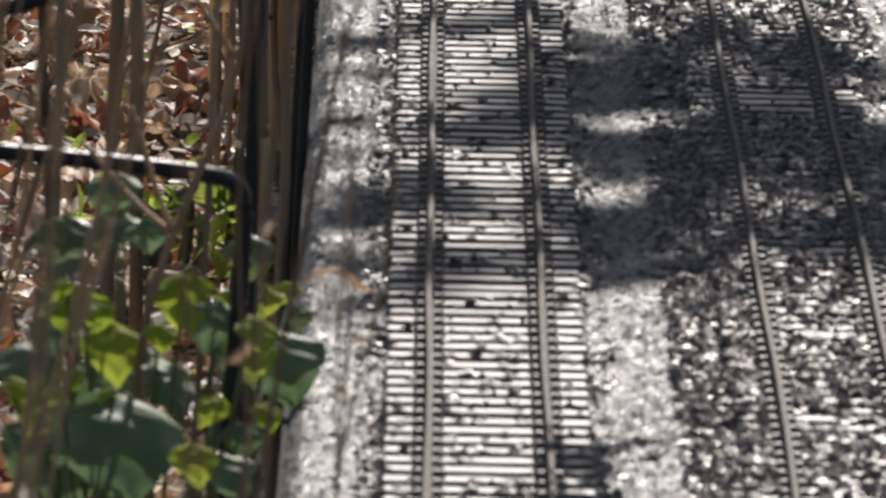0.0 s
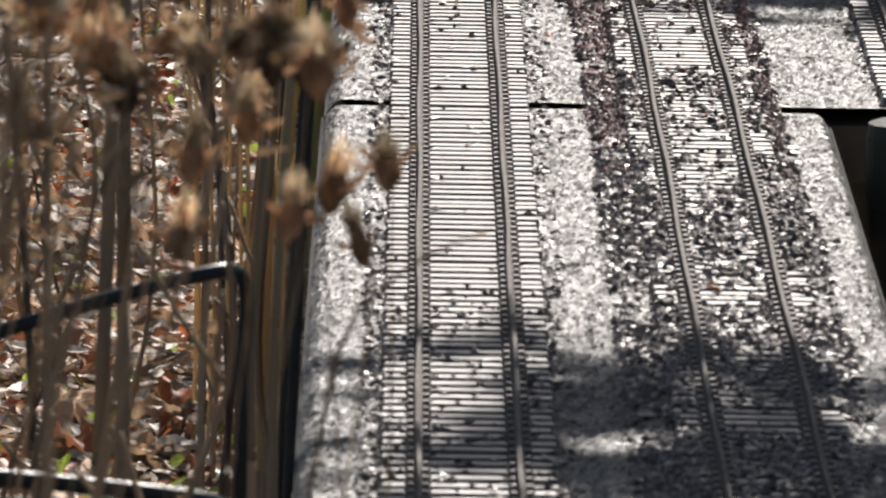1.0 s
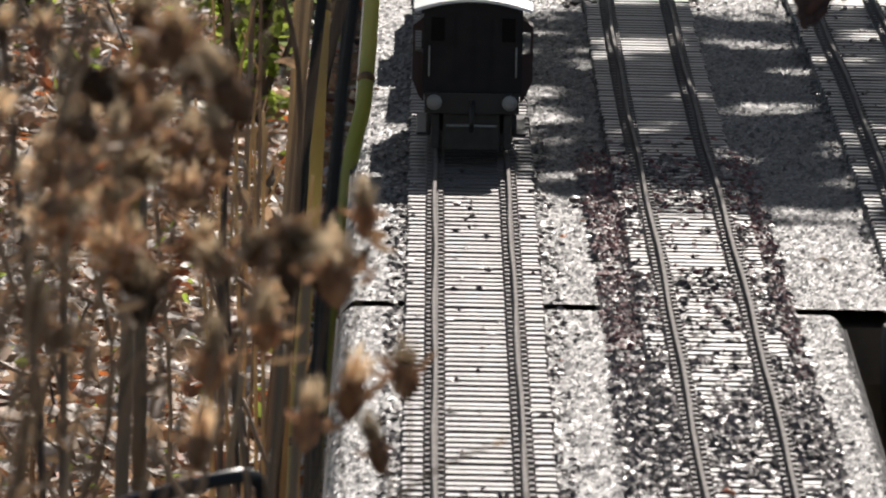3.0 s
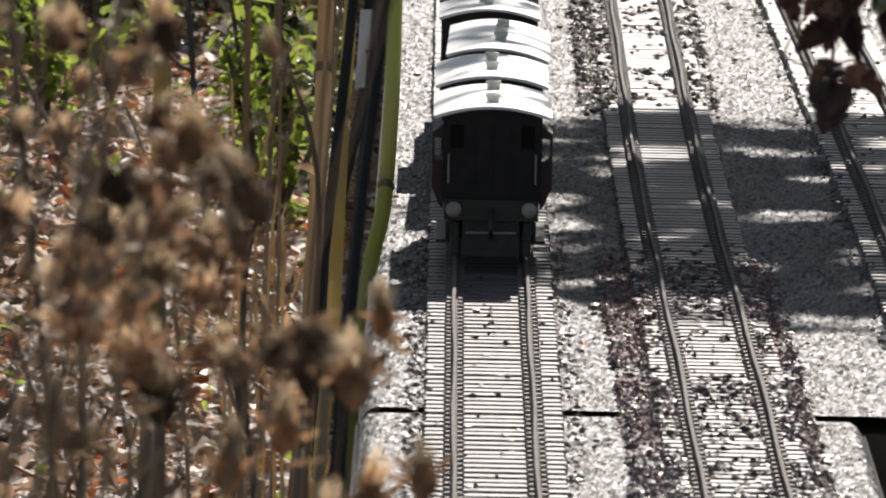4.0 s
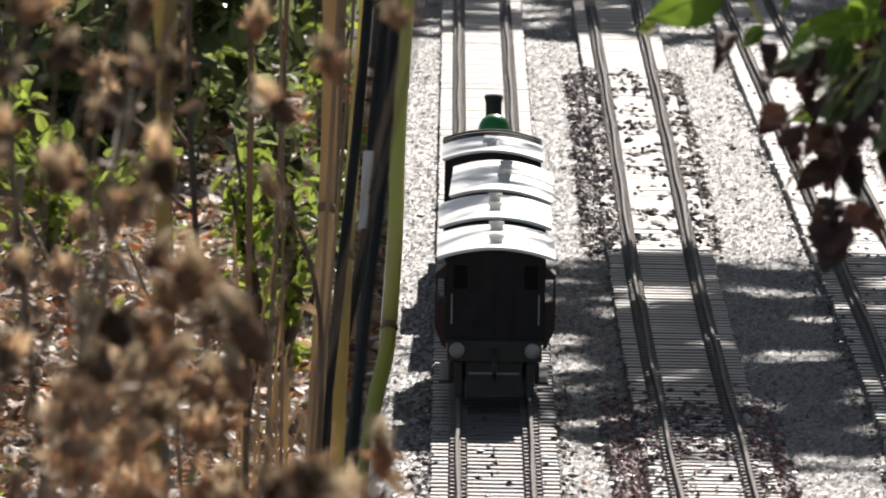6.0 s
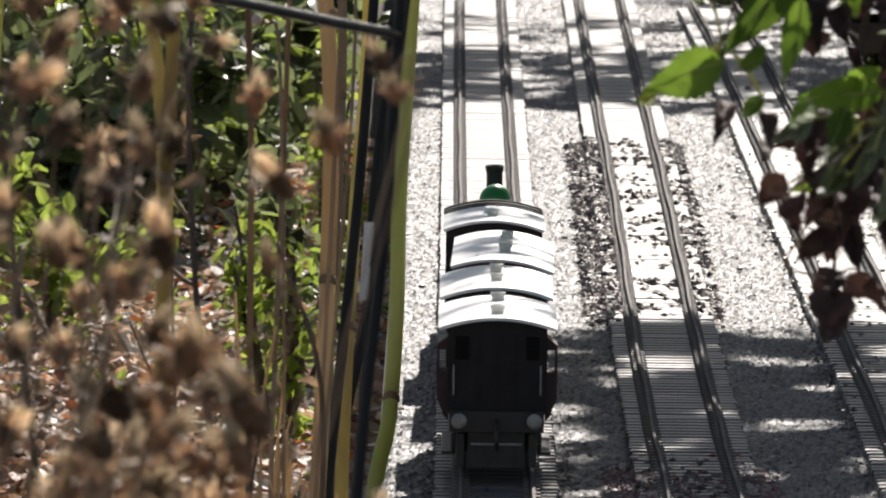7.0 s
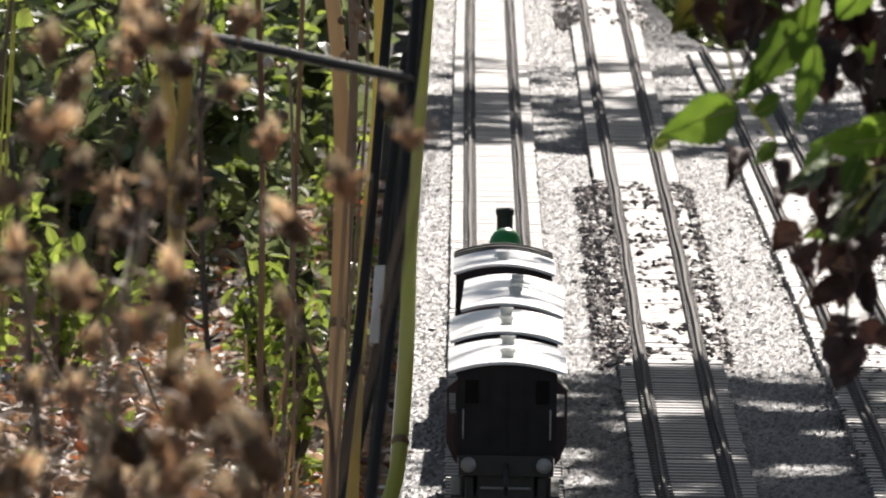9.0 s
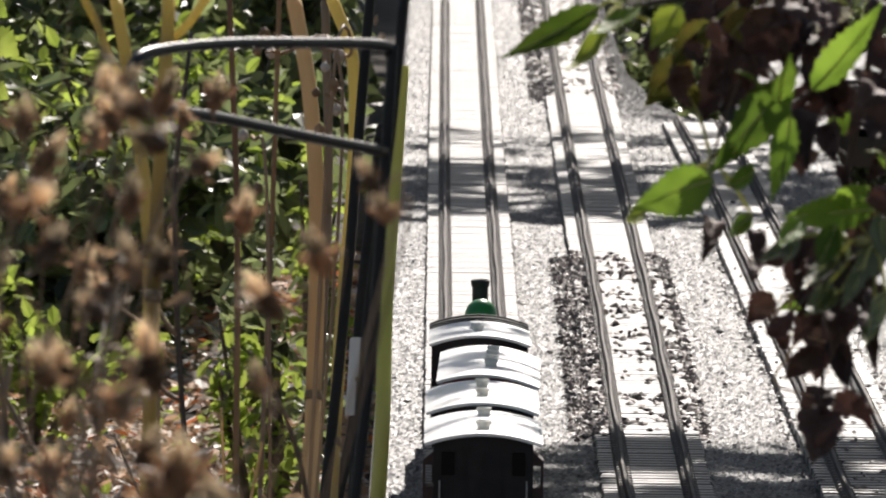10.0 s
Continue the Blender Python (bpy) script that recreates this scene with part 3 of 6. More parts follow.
def van(y0, length, half, eave, rise, vents, label, roof_half, body=None, duckets=False):
    """A four-wheeled vehicle whose rear end stands at y0."""
    v = thing("railway_coach", Matrix.Translation((0, y0, RAIL_TOP)), label, "model coach", "coaches of the train")
    L, e = length, eave - RAIL_TOP
    body = body or BODY_DARK
    floor = 0.0105
    bm = bmesh.new()
    low = half * 0.86
    n = 10
    top = [(half * (1 - 2 * i / n), e + rise * (1 - (1 - 2 * i / n) ** 2)) for i in range(1, n)]
    sec = [(-low, floor), (-half, floor + 0.006), (-half, e)] + top[::-1] + [(half, e), (half, floor + 0.006), (low, floor)]
    add_extrude(bm, sec, 0.0012, L - 0.0012)
    part("body", bm, body, v)
    bm = bmesh.new()
    arc_roof(bm, roof_half, 0, L, e + 0.0002, rise + 0.0008)
    bmesh.ops.bevel(bm, geom=[q for q in bm.edges if len(q.link_faces) == 2 and q.calc_face_angle() > 1.0], offset=0.0002, segments=1, affect="EDGES")
    part("roof", bm, ROOF_WHITE, v, "white curved roof", smooth=False)
    for y, x, size in vents:
        bm = bmesh.new()
        torpedo_vent(bm, x, y, e + rise, size)
        part("roof_vent", bm, VENT, v, "grey roof ventilator")
    for s in (-1, 1):
        bm = bmesh.new()
        add_box(bm, s * 0.0095 - 0.0008, s * 0.0095 + 0.0008, 0.003, L - 0.003, 0.007, 0.0105)
        part("solebar", bm, BLACK, v)
        for yb in (0.0, L):
            d = -1 if yb == 0 else 1
            bm = bmesh.new()
            m = pose(s * 0.0092, yb, 0.0135, 90 * d * -1 if d > 0 else 90, 0, 0)
            add_lathe(bm, [(0.0010, -0.002), (0.0010, 0.0035), (0.0017, 0.0036), (0.0019, 0.0042), (0.0012, 0.0046), (0.0, 0.0047)], m, 16)
            part("buffer", bm, BUFFER, v, "grey metal buffer")
    bm = bmesh.new()
    add_box(bm, -0.0115, 0.0115, -0.0006, 0.0012, 0.0105, 0.0155)
    part("buffer_beam", bm, BLACK, v)
    bm = bmesh.new()
    add_tube(bm, spline([(0, 0.001, 0.0135), (0, -0.004, 0.0125), (0, -0.006, 0.009), (0, -0.004, 0.0065)], 5), 0.0006, 6)
    part("coupling_hook", bm, WHEEL, v)
    wheels(v, (L * 0.2, L * 0.8))
    for y in (L * 0.2, L * 0.8):
        for s in (-1, 1):
            bm = bmesh.new()
            add_box(bm, s * 0.0105 - 0.0006, s * 0.0105 + 0.0006, y - 0.004, y + 0.004, 0.004, 0.0095, 0.0005)
            part("axle_guard", bm, BLACK, v)
    if duckets:
        for s in (-1, 1):
            bm = bmesh.new()
            x0, x1 = s * (half - 0.0003), s * (half + 0.0026)
            lower = [(x0, 0.0125), (s * (half + 0.0008), 0.0137), (x1, 0.018), (x1, 0.0245), (x0, 0.0245)]
            upper = [(x0, 0.0300), (x1, 0.0300), (x1, 0.0312), (x0, 0.0335)]
            for q in (lower, upper):
                add_extrude(bm, q if s < 0 else q[::-1], 0.006, 0.016)
            add_box(bm, min(x1, x1 - s * 0.0006), max(x1, x1 - s * 0.0006), 0.006, 0.016, 0.0245, 0.03)
            part("lookout", bm, DUCKET, v, "guard's side lookout with open window")
    return v


ty = TRAIN_Y
brake_van = van(ty, 0.060, 0.0121, 0.0408, 0.0018, [(0.012, 0.0, 0.0034), (0.046, 0.0002, 0.0034)], "dark brown four-wheeled brake van with white roof and side lookouts", 0.0145, duckets=True)
for s in (-1, 1):
    bm = bmesh.new()
    add_box(bm, s * 0.0086 - 0.0016, s * 0.0086 + 0.0016, 0.0008, 0.0014, 0.0280, 0.0338)
    part("end_window", bm, WINDOW_DARK, brake_van, "small dark glazed end window")
    bm = bmesh.new()
    x = s * 0.0106
    add_tube(bm, spline([(x, 0.0012, 0.0195), (x, 0.0002, 0.0198), (x, 0.0001, 0.023), (x, 0.0002, 0.0262), (x, 0.0012, 0.0265)], 4), 0.00022, 6)
    part("handrail", bm, BUFFER, brake_van, "thin grey end handrail")
    bm = bmesh.new()
    add_box(bm, s * 0.0122 - 0.0012, s * 0.0122 + 0.0012, 0.008, 0.052, 0.0042, 0.0048, 0.0002)
    part("footboard", bm, BLACK, brake_van)
bm = bmesh.new()
add_box(bm, -0.0070, 0.0070, 0.0030, 0.0065, 0.0008, 0.0105, 0.0006)
part("brake_gear", bm, WHEEL, brake_van, "black brake gear between the wheels")
bm = bmesh.new()
add_tube(bm, [(-0.0062, 0.0022, 0.0072), (0.0062, 0.0022, 0.0072)], 0.00035, 8)
part("brake_rod", bm, BUFFER, brake_van, "thin grey brake rod")
for s in (-1, 1):
    bm = bmesh.new()
    add_box(bm, s * 0.0088 - 0.0010, s * 0.0088 + 0.0010, 0.0022, 0.0036, 0.0015, 0.0100, 0.0004)
    part("guard_iron", bm, WHEEL, brake_van)
    bm = bmesh.new()
    add_box(bm, s * 0.0086 - 0.0020, s * 0.0086 + 0.0020, 0.0009, 0.0012, 0.0276, 0.0280)
    part("window_sill", bm, BODY_DARK, brake_van)
for x in (-0.0045, 0.0, 0.0045):
    bm = bmesh.new()
    add_box(bm, x - 0.0002, x + 0.0002, 0.0009, 0.0013, 0.0165, 0.0345)
    part("plank_strip", bm, BODY_DARK, brake_van)
van(ty + 0.071, 0.062, 0.0125, 0.0415, 0.0020, [(0.019, 0.0, 0.0032), (0.045, 0.0, 0.0032)], "dark four-wheeled coach with white roof", 0.0143)
low_coach = van(ty + 0.177, 0.087, 0.0124, 0.0391, 0.0019, [(0.024, 0.0004, 0.0033), (0.039, 0.0005, 0.0031), (0.052, 0.0006, 0.0031), (0.064, 0.0007, 0.0031)], "maroon four-wheeled coach with lower white roof, leaning slightly", 0.0135, BODY_RED)
low_coach.rotation_euler = (0, radians(3.0), radians(-0.7))   # it leans on its springs and stands a little askew
for x in (-0.0068, 0.0068):
    bm = bmesh.new()
    for x0, x1, z0, z1 in ((-0.003, 0.003, 0.0327, 0.0331), (-0.003, 0.003, 0.0267, 0.0271), (-0.003, -0.0026, 0.0271, 0.0327), (0.0026, 0.003, 0.0271, 0.0327)):
        add_box(bm, x + x0, x + x1, 0.0008, 0.0014, z0, z1)
    part("window_frame", bm, ROOF_WHITE, low_coach, "pale end window frame")
short_coach = van(ty + 0.273, 0.045, 0.0130, 0.0410, 0.0019, [(0.014, -0.0004, 0.0028)], "dark four-wheeled coach with short white roof", 0.0138)
bm = bmesh.new()
add_box(bm, -0.0026, 0.0006, 0.022, 0.029, 0.0378, 0.0402, 0.0006)
part("roof_hatch", bm, ROOF_WHITE, short_coach, "low white roof hatch")
bm = bmesh.new()
for x0, x1, y0, y1 in ((0.0045, 0.0085, 0.003, 0.0034), (0.0045, 0.0085, 0.008, 0.0084), (0.0045, 0.0049, 0.003, 0.0084), (0.0081, 0.0085, 0.003, 0.0084)):
    add_box(bm, x0, x1, y0, y1, 0.0362, 0.0375)
part("roof_panel", bm, VENT, short_coach, "outlined roof panel")


def locomotive(y0):
    lo = thing("tank_locomotive", Matrix.Translation((0, y0, RAIL_TOP)), "green and black model tank locomotive with tall chimney", "model locomotive")
    bm = bmesh.new()
    add_box(bm, -0.0132, 0.0132, 0.0, 0.11, 0.0085, 0.0115, 0.0004)
    part("footplate", bm, BLACK, lo)
    bm = bmesh.new()
    add_box(bm, -0.0125, 0.0125, 0.001, 0.020, 0.0115, 0.0352, 0.0006)
    part("cab", bm, GREEN_PAINT, lo, "dark green cab")
    bm = bmesh.new()
    arc_roof(bm, 0.0137, -0.001, 0.022, 0.0356, 0.0026, 0.0008)
    roof = part("cab_roof", bm, ROOF_GREY, lo, "dark grey ribbed cab roof")
    for y in (0.003, 0.0105, 0.019):
        bm = bmesh.new()
        arc_roof(bm, 0.0136, y - 0.0005, y + 0.0005, 0.0361, 0.0026, 0.0008)
        part("rib", bm, ROOF_GREY, roof)
    bm = bmesh.new()
    add_lathe(bm, [(0.0, 0.0), (0.0078, 0.0), (0.0082, 0.001), (0.0082, 0.02), (0.0085, 0.0202), (0.0085, 0.022), (0.0082, 0.0222), (0.0082, 0.062), (0.0086, 0.0625), (0.0086, 0.08), (0.0075, 0.081), (0.0, 0.081)], pose(0, 0.022, 0.0225, -90, 0, 0), 28)
    part("boiler", bm, GREEN_PAINT, lo, "green boiler", smooth=False)
    bm = bmesh.new()
    prof = [(0.0052, 0.0), (0.0047, 0.0012), (0.0045, 0.003)]
    prof += [(0.0045 * math.cos(a), 0.0055 + 0.0046 * math.sin(a)) for a in [k * math.pi / 16 for k in range(0, 9)]]
    prof[-1] = (0.0, prof[-1][1])
    add_lathe(bm, prof, Matrix.Translation((0.0006, 0.045, 0.0307)), 24)
    part("dome", bm, GREEN_PAINT, lo, "glossy green steam dome", smooth=True)
    bm = bmesh.new()
    add_lathe(bm, [(0.0038, 0.0), (0.0027, 0.0014), (0.0022, 0.003), (0.0023, 0.0108), (0.0026, 0.0113), (0.00265, 0.0126), (0.0023, 0.0129), (0.0019, 0.0126), (0.0018, 0.006), (0.0, 0.006)], Matrix.Translation((0.0005, 0.083, 0.0302)), 20)
    part("chimney", bm, BLACK, lo, "tall black chimney")
    for s in (-1, 1):
        bm = bmesh.new()
        add_box(bm, s * 0.0105 - 0.0022, s * 0.0105 + 0.0022, 0.022, 0.085, 0.0115, 0.0245, 0.0008)
        part("side_tank", bm, GREEN_PAINT, lo)
        bm = bmesh.new()
        add_lathe(bm, [(0.001, -0.002), (0.001, 0.0035), (0.0019, 0.0042), (0.0, 0.0047)], pose(s * 0.0092, 0.11, 0.0135, -90, 0, 0), 14)
        part("buffer", bm, BUFFER, lo, "grey metal buffer")
    wheels(lo, (0.02, 0.05, 0.08))


locomotive(ty + 0.3205)


# ---- plant supports ----
def cane(name, pts, radius, material, label, nodes=0, group="canes beside the board", foot=None):
    """A cane through pts, run down to the soil; nodes: the spacing of its joints."""
    pts = [Vector(q) for q in pts]
    d = pts[-1] - pts[-2]
    k = (GROUND_Z - 0.01 - pts[-1].z) / d.z
    pts.append(pts[-1] + Vector((d.x * k * 0.6, d.y * k, d.z * k)))
    line = spline(pts, 10)
    ob = thing(name, Matrix.Translation(line[-1]), label, "cane" if "cane" in name else "stake", group)
    line = [q - line[-1] for q in line]
    radii = [radius * (0.90 + 0.1 * i / len(line)) for i in range(len(line))]
    if not nodes:
        bm = bmesh.new()
        add_tube(bm, line, radii, 12)
        part("shaft", bm, material, ob, smooth=True)
        bm = bmesh.new()
        add_tube(bm, [line[0], line[0] + (line[0] - line[1]).normalized() * 0.004], [radius * 1.05, radius * 0.8], 12)
        part("cap", bm, material, ob)
        return ob
    start, run = 0, 0.0
    for i in range(1, len(line)):
        run += (line[i] - line[i - 1]).length
        if run > nodes or i == len(line) - 1:
            bm = bmesh.new()
            add_tube(bm, line[start:i + 1], radii[start:i + 1], 12)
            low = foot is not None and ob.matrix_world.translation.z / U + line[i].z < 0.06
            part("internode", bm, foot if low else material, ob, "brown withered foot of the stalk" if low else "", smooth=True)
            if i < len(line) - 1:
                d = (line[i + 1] - line[i]).normalized()
                bm = bmesh.new()
                add_tube(bm, [line[i] - d * 0.0012, line[i] - d * 0.0004, line[i] + d * 0.0004, line[i] + d * 0.0012], [radii[i] * 0.98, radii[i] * 1.16, radii[i] * 1.16, radii[i] * 0.98], 12)
                part("joint", bm, CANE_JOINT, ob, "darker ringed joint", smooth=True)
            start, run = i, 0.0
    return ob


cane("bamboo_cane", [(-0.0450, 2.330, 0.1579), (-0.0410, 2.320, 0.1369), (-0.0389, 2.310, 0.1085), (-0.0392, 2.300, 0.0674), (-0.0400, 2.280, 0.0396), (-0.0411, 2.260, 0.0067)],
     0.0019, CANE_TAN, "tan bamboo cane with brown joint stains", 0.09)
cane("bamboo_cane", [(-0.0380, 2.500, 0.1489), (-0.0328, 2.490, 0.1345), (-0.0322, 2.480, 0.1093), (-0.0344, 2.470, 0.0768), (-0.0362, 2.450, 0.0379), (-0.0373, 2.430, -0.0004), (-0.0397, 2.410, -0.0356)],
     0.0017, CANE_YELLOW, "slender yellow-green bamboo cane", 0.11)
cane("bamboo_cane", [(-0.0215, 2.630, 0.125), (-0.0231, 2.620, 0.0952), (-0.0247, 2.600, 0.0662), (-0.0250, 2.580, 0.0395), (-0.0265, 2.560, 0.0131), (-0.0293, 2.550, -0.0001), (-0.0325, 2.530, -0.0259), (-0.0345, 2.520, -0.0415)],
     0.0021, CANE_GREEN, "pale green bamboo cane leaning over the board edge", 0.125)
cane("garden_stake", [(-0.0284, 2.420, 0.1533), (-0.0298, 2.410, 0.1340), (-0.0331, 2.380, 0.0842), (-0.0382, 2.350, 0.0296), (-0.0418, 2.330, -0.0122)], 0.0013, STAKE, "black plastic-coated garden stake")
taped = cane("garden_stake", [(-0.0263, 2.520, 0.1134), (-0.0303, 2.500, 0.0744), (-0.0315, 2.490, 0.0484), (-0.0374, 2.480, 0.0157), (-0.0405, 2.460, -0.0285)], 0.0014, STAKE, "black garden stake wrapped with pale tape")
bm = bmesh.new()
add_tube(bm, [(-0.0305, 2.4965, 0.0670), (-0.0309, 2.494, 0.0570), (-0.0315, 2.4905, 0.0484)], 0.0023, 12)
bm.transform(Matrix.Translation(-taped.matrix_world.translation / U))
part("tape", bm, TAPE, taped, "pale grey tape wrapping")
cane("garden_stake", [(-0.0188, 1.900, 0.1815), (-0.0208, 1.890, 0.1583), (-0.0244, 1.880, 0.1258), (-0.0277, 1.860, 0.0823), (-0.0307, 1.840, 0.0395)], 0.0010, STAKE, "black plastic-coated garden stake")
stalks = []
for pts, r, m, lab in (([(-0.0717, 1.900, 0.1808), (-0.0681, 1.890, 0.1628), (-0.0648, 1.880, 0.1408), (-0.0638, 1.870, 0.1108)], 0.0013, CANE_YELLOW, "yellow-green plant stalk in the seed heads"),
                       ([(-0.0593, 1.800, 0.1864), (-0.0604, 1.790, 0.1575), (-0.0612, 1.780, 0.1250)], 0.0013, CANE_YELLOW, "yellow-green plant stalk in the seed heads"),
                       ([(-0.0560, 2.15, 0.170), (-0.0535, 2.14, 0.120), (-0.0530, 2.13, 0.05)], 0.0007, CANE_TAN, "tan dry plant stalk beside the canes"),
                       ([(-0.0470, 2.25, 0.165), (-0.0480, 2.24, 0.110), (-0.0500, 2.23, 0.04)], 0.0006, CANE_TAN, "tan dry plant stalk beside the canes"),
                       ([(-0.0309, 1.720, 0.0784), (-0.0329, 1.700, 0.0325), (-0.0329, 1.690, 0.0056), (-0.0335, 1.680, -0.0174), (-0.0342, 1.670, -0.0439)], 0.0009, DARK_STEM, "thick brown dry stalk at the board edge"),
                       ([(-0.0345, 1.660, 0.0680), (-0.0360, 1.650, 0.0397), (-0.0356, 1.640, 0.0137), (-0.0359, 1.630, -0.0214)], 0.0007, DARK_STEM, "brown dry plant stalk at the board edge"),
                       ([(-0.0398, 1.600, 0.0712), (-0.0428, 1.600, 0.0469), (-0.0433, 1.590, 0.0216), (-0.0444, 1.580, -0.0123)], 0.0006, DARK_STEM, "brown dry plant stalk in the border"),
                       ([(-0.0425, 2.75, 0.135), (-0.0410, 2.74, 0.08), (-0.0440, 2.73, 0.0)], 0.0013, DRY_STEM, "brown dry plant stalk beside the canes")):
    stalks.append(cane("plant_stalk", pts, r, m, lab, 0.05, "tall stalks", DRY_STEM))
for ob, pts in ((stalks[0], [(-0.0785, 1.885, 0.1857), (-0.0769, 1.885, 0.1816), (-0.0743, 1.885, 0.1765), (-0.0719, 1.885, 0.1705), (-0.0693, 1.885, 0.1662)]), (stalks[1], [(-0.0509, 1.800, 0.1895), (-0.0531, 1.800, 0.1865), (-0.0558, 1.800, 0.1825), (-0.0584, 1.800, 0.1799), (-0.0607, 1.800, 0.1781)])):
    bm = bmesh.new()
    base = ob.matrix_world.translation / U
    add_tube(bm, spline([Vector(q) - base for q in pts], 6), 0.0008, 8)
    part("side_branch", bm, CANE_YELLOW, ob, smooth=True)


def wire(name, pts, radius, label, splits):
    """Bent coated wire in sections: splits are the places in pts where one section ends."""
    ob = thing(name, Matrix.Translation(pts[-1]), label, "plant support", "wire plant supports")
    line = [q - Vector(pts[-1]) for q in spline(pts, 8)]
    cuts = [0] + [k * 8 for k in splits] + [len(line) - 1]
    for k, (a, b) in enumerate(zip(cuts, cuts[1:])):
        bm = bmesh.new()
        add_tube(bm, line[a:b + 1], radius, 12)
        part("leg" if k == len(cuts) - 2 else "bar", bm, WIRE, ob, smooth=True)
    return ob


wire("wire_plant_support", [(-0.0755, 1.460, 0.0451), (-0.0588, 1.465, 0.0430), (-0.0426, 1.470, 0.0406), (-0.0375, 1.475, 0.0384), (-0.0360, 1.475, 0.0345), (-0.0363, 1.475, 0.0239), (-0.0373, 1.475, 0.0073), (-0.0382, 1.475, -0.0080), (-0.042, 1.475, GROUND_Z - 0.01)],
     0.0013, "dark coated wire plant-support hoop with rounded corner", (4,))
wire("wire_plant_support", [(-0.0773, 1.531, 0.0533), (-0.0614, 1.536, 0.0581), (-0.0423, 1.541, 0.0629), (-0.0370, 1.546, 0.0626), (-0.0356, 1.548, 0.0590), (-0.0357, 1.548, 0.0522), (-0.0361, 1.548, 0.0323), (-0.037, 1.548, GROUND_Z - 0.01)],
     0.0012, "dark coated wire plant-support hoop with rounded corner", (4,))
wire("wire_plant_support", [(-0.0213, 1.743, 0.1644), (-0.0325, 1.720, 0.1680), (-0.0470, 1.691, 0.1729), (-0.0592, 1.664, 0.1769), (-0.0613, 1.660, 0.1803), (-0.0613, 1.660, 0.1835), (-0.0584, 1.666, 0.1853), (-0.0471, 1.691, 0.1853), (-0.0327, 1.720, 0.1839), (-0.0225, 1.741, 0.1825), (-0.0206, 1.745, 0.1809), (-0.0203, 1.745, 0.1775), (-0.0230, 1.745, 0.130), (-0.028, 1.745, 0.07), (-0.034, 1.745, GROUND_Z - 0.01)],
     0.00095, "dark coated wire plant-support ring above the seed heads", (4, 10))

# ---- dried seed heads ----
prng = random.Random(21)


def add_leaf(bm, base, tip, width, curl=0.2, side=None, n=6, teeth=0.0, r=prng, cup=0.25, heart=False, cols=2, crumple=0.0, ovate=False):
    """A leaf blade from base to tip, folded along its midrib, toothed and crumpled where asked."""
    base, tip = Vector(base), Vector(tip)
    d = tip - base
    ln = d.length
    d.normalize()
    if side is None:
        side = d.cross(Vector((r.uniform(-1, 1), r.uniform(-1, 1), r.uniform(-1, 1))))
    side = Vector(side)
    side = (side - d * side.dot(d)).normalized()
    up = side.cross(d)
    wave = [r.uniform(0, 6.28) for k in range(3)]
    rows = []
    for i in range(n + 1):
        t = i / n
        w = width * (math.sin(math.pi * min(1.0, t ** (0.55 if heart or ovate else 0.8))) ** (1.15 if ovate else 0.8) if 0 < t < 1 else 0.02)
        c = base + d * (ln * t) + up * (curl * ln * (t * t - t) * 2)
        row = []
        for k in range(cols + 1):
            u = 2 * k / cols - 1
            ww = w * (1 + teeth * (1 if i % 2 else -1)) if abs(u) == 1 else w
            lift = cup * w / 2 * abs(u) ** 1.3
            if crumple:
                lift += crumple * width * (math.sin(t * 9 + u * 3 + wave[0]) + math.sin(t * 15 - u * 5 + wave[1])) * 0.5
            else:
                lift += 0.03 * width * math.sin(t * 22 + wave[2]) * abs(u)
            slide = d * (0.25 * w * abs(u) * (1 if not heart else 0.4)) * (1 - t)
            row.append(bm.verts.new(c + side * (ww / 2 * u) + up * lift + slide))
        rows.append(row)
    for a, b in zip(rows, rows[1:]):
        for k in range(cols):
            bm.faces.new((a[k], a[k + 1], b[k + 1], b[k]))
    return bm


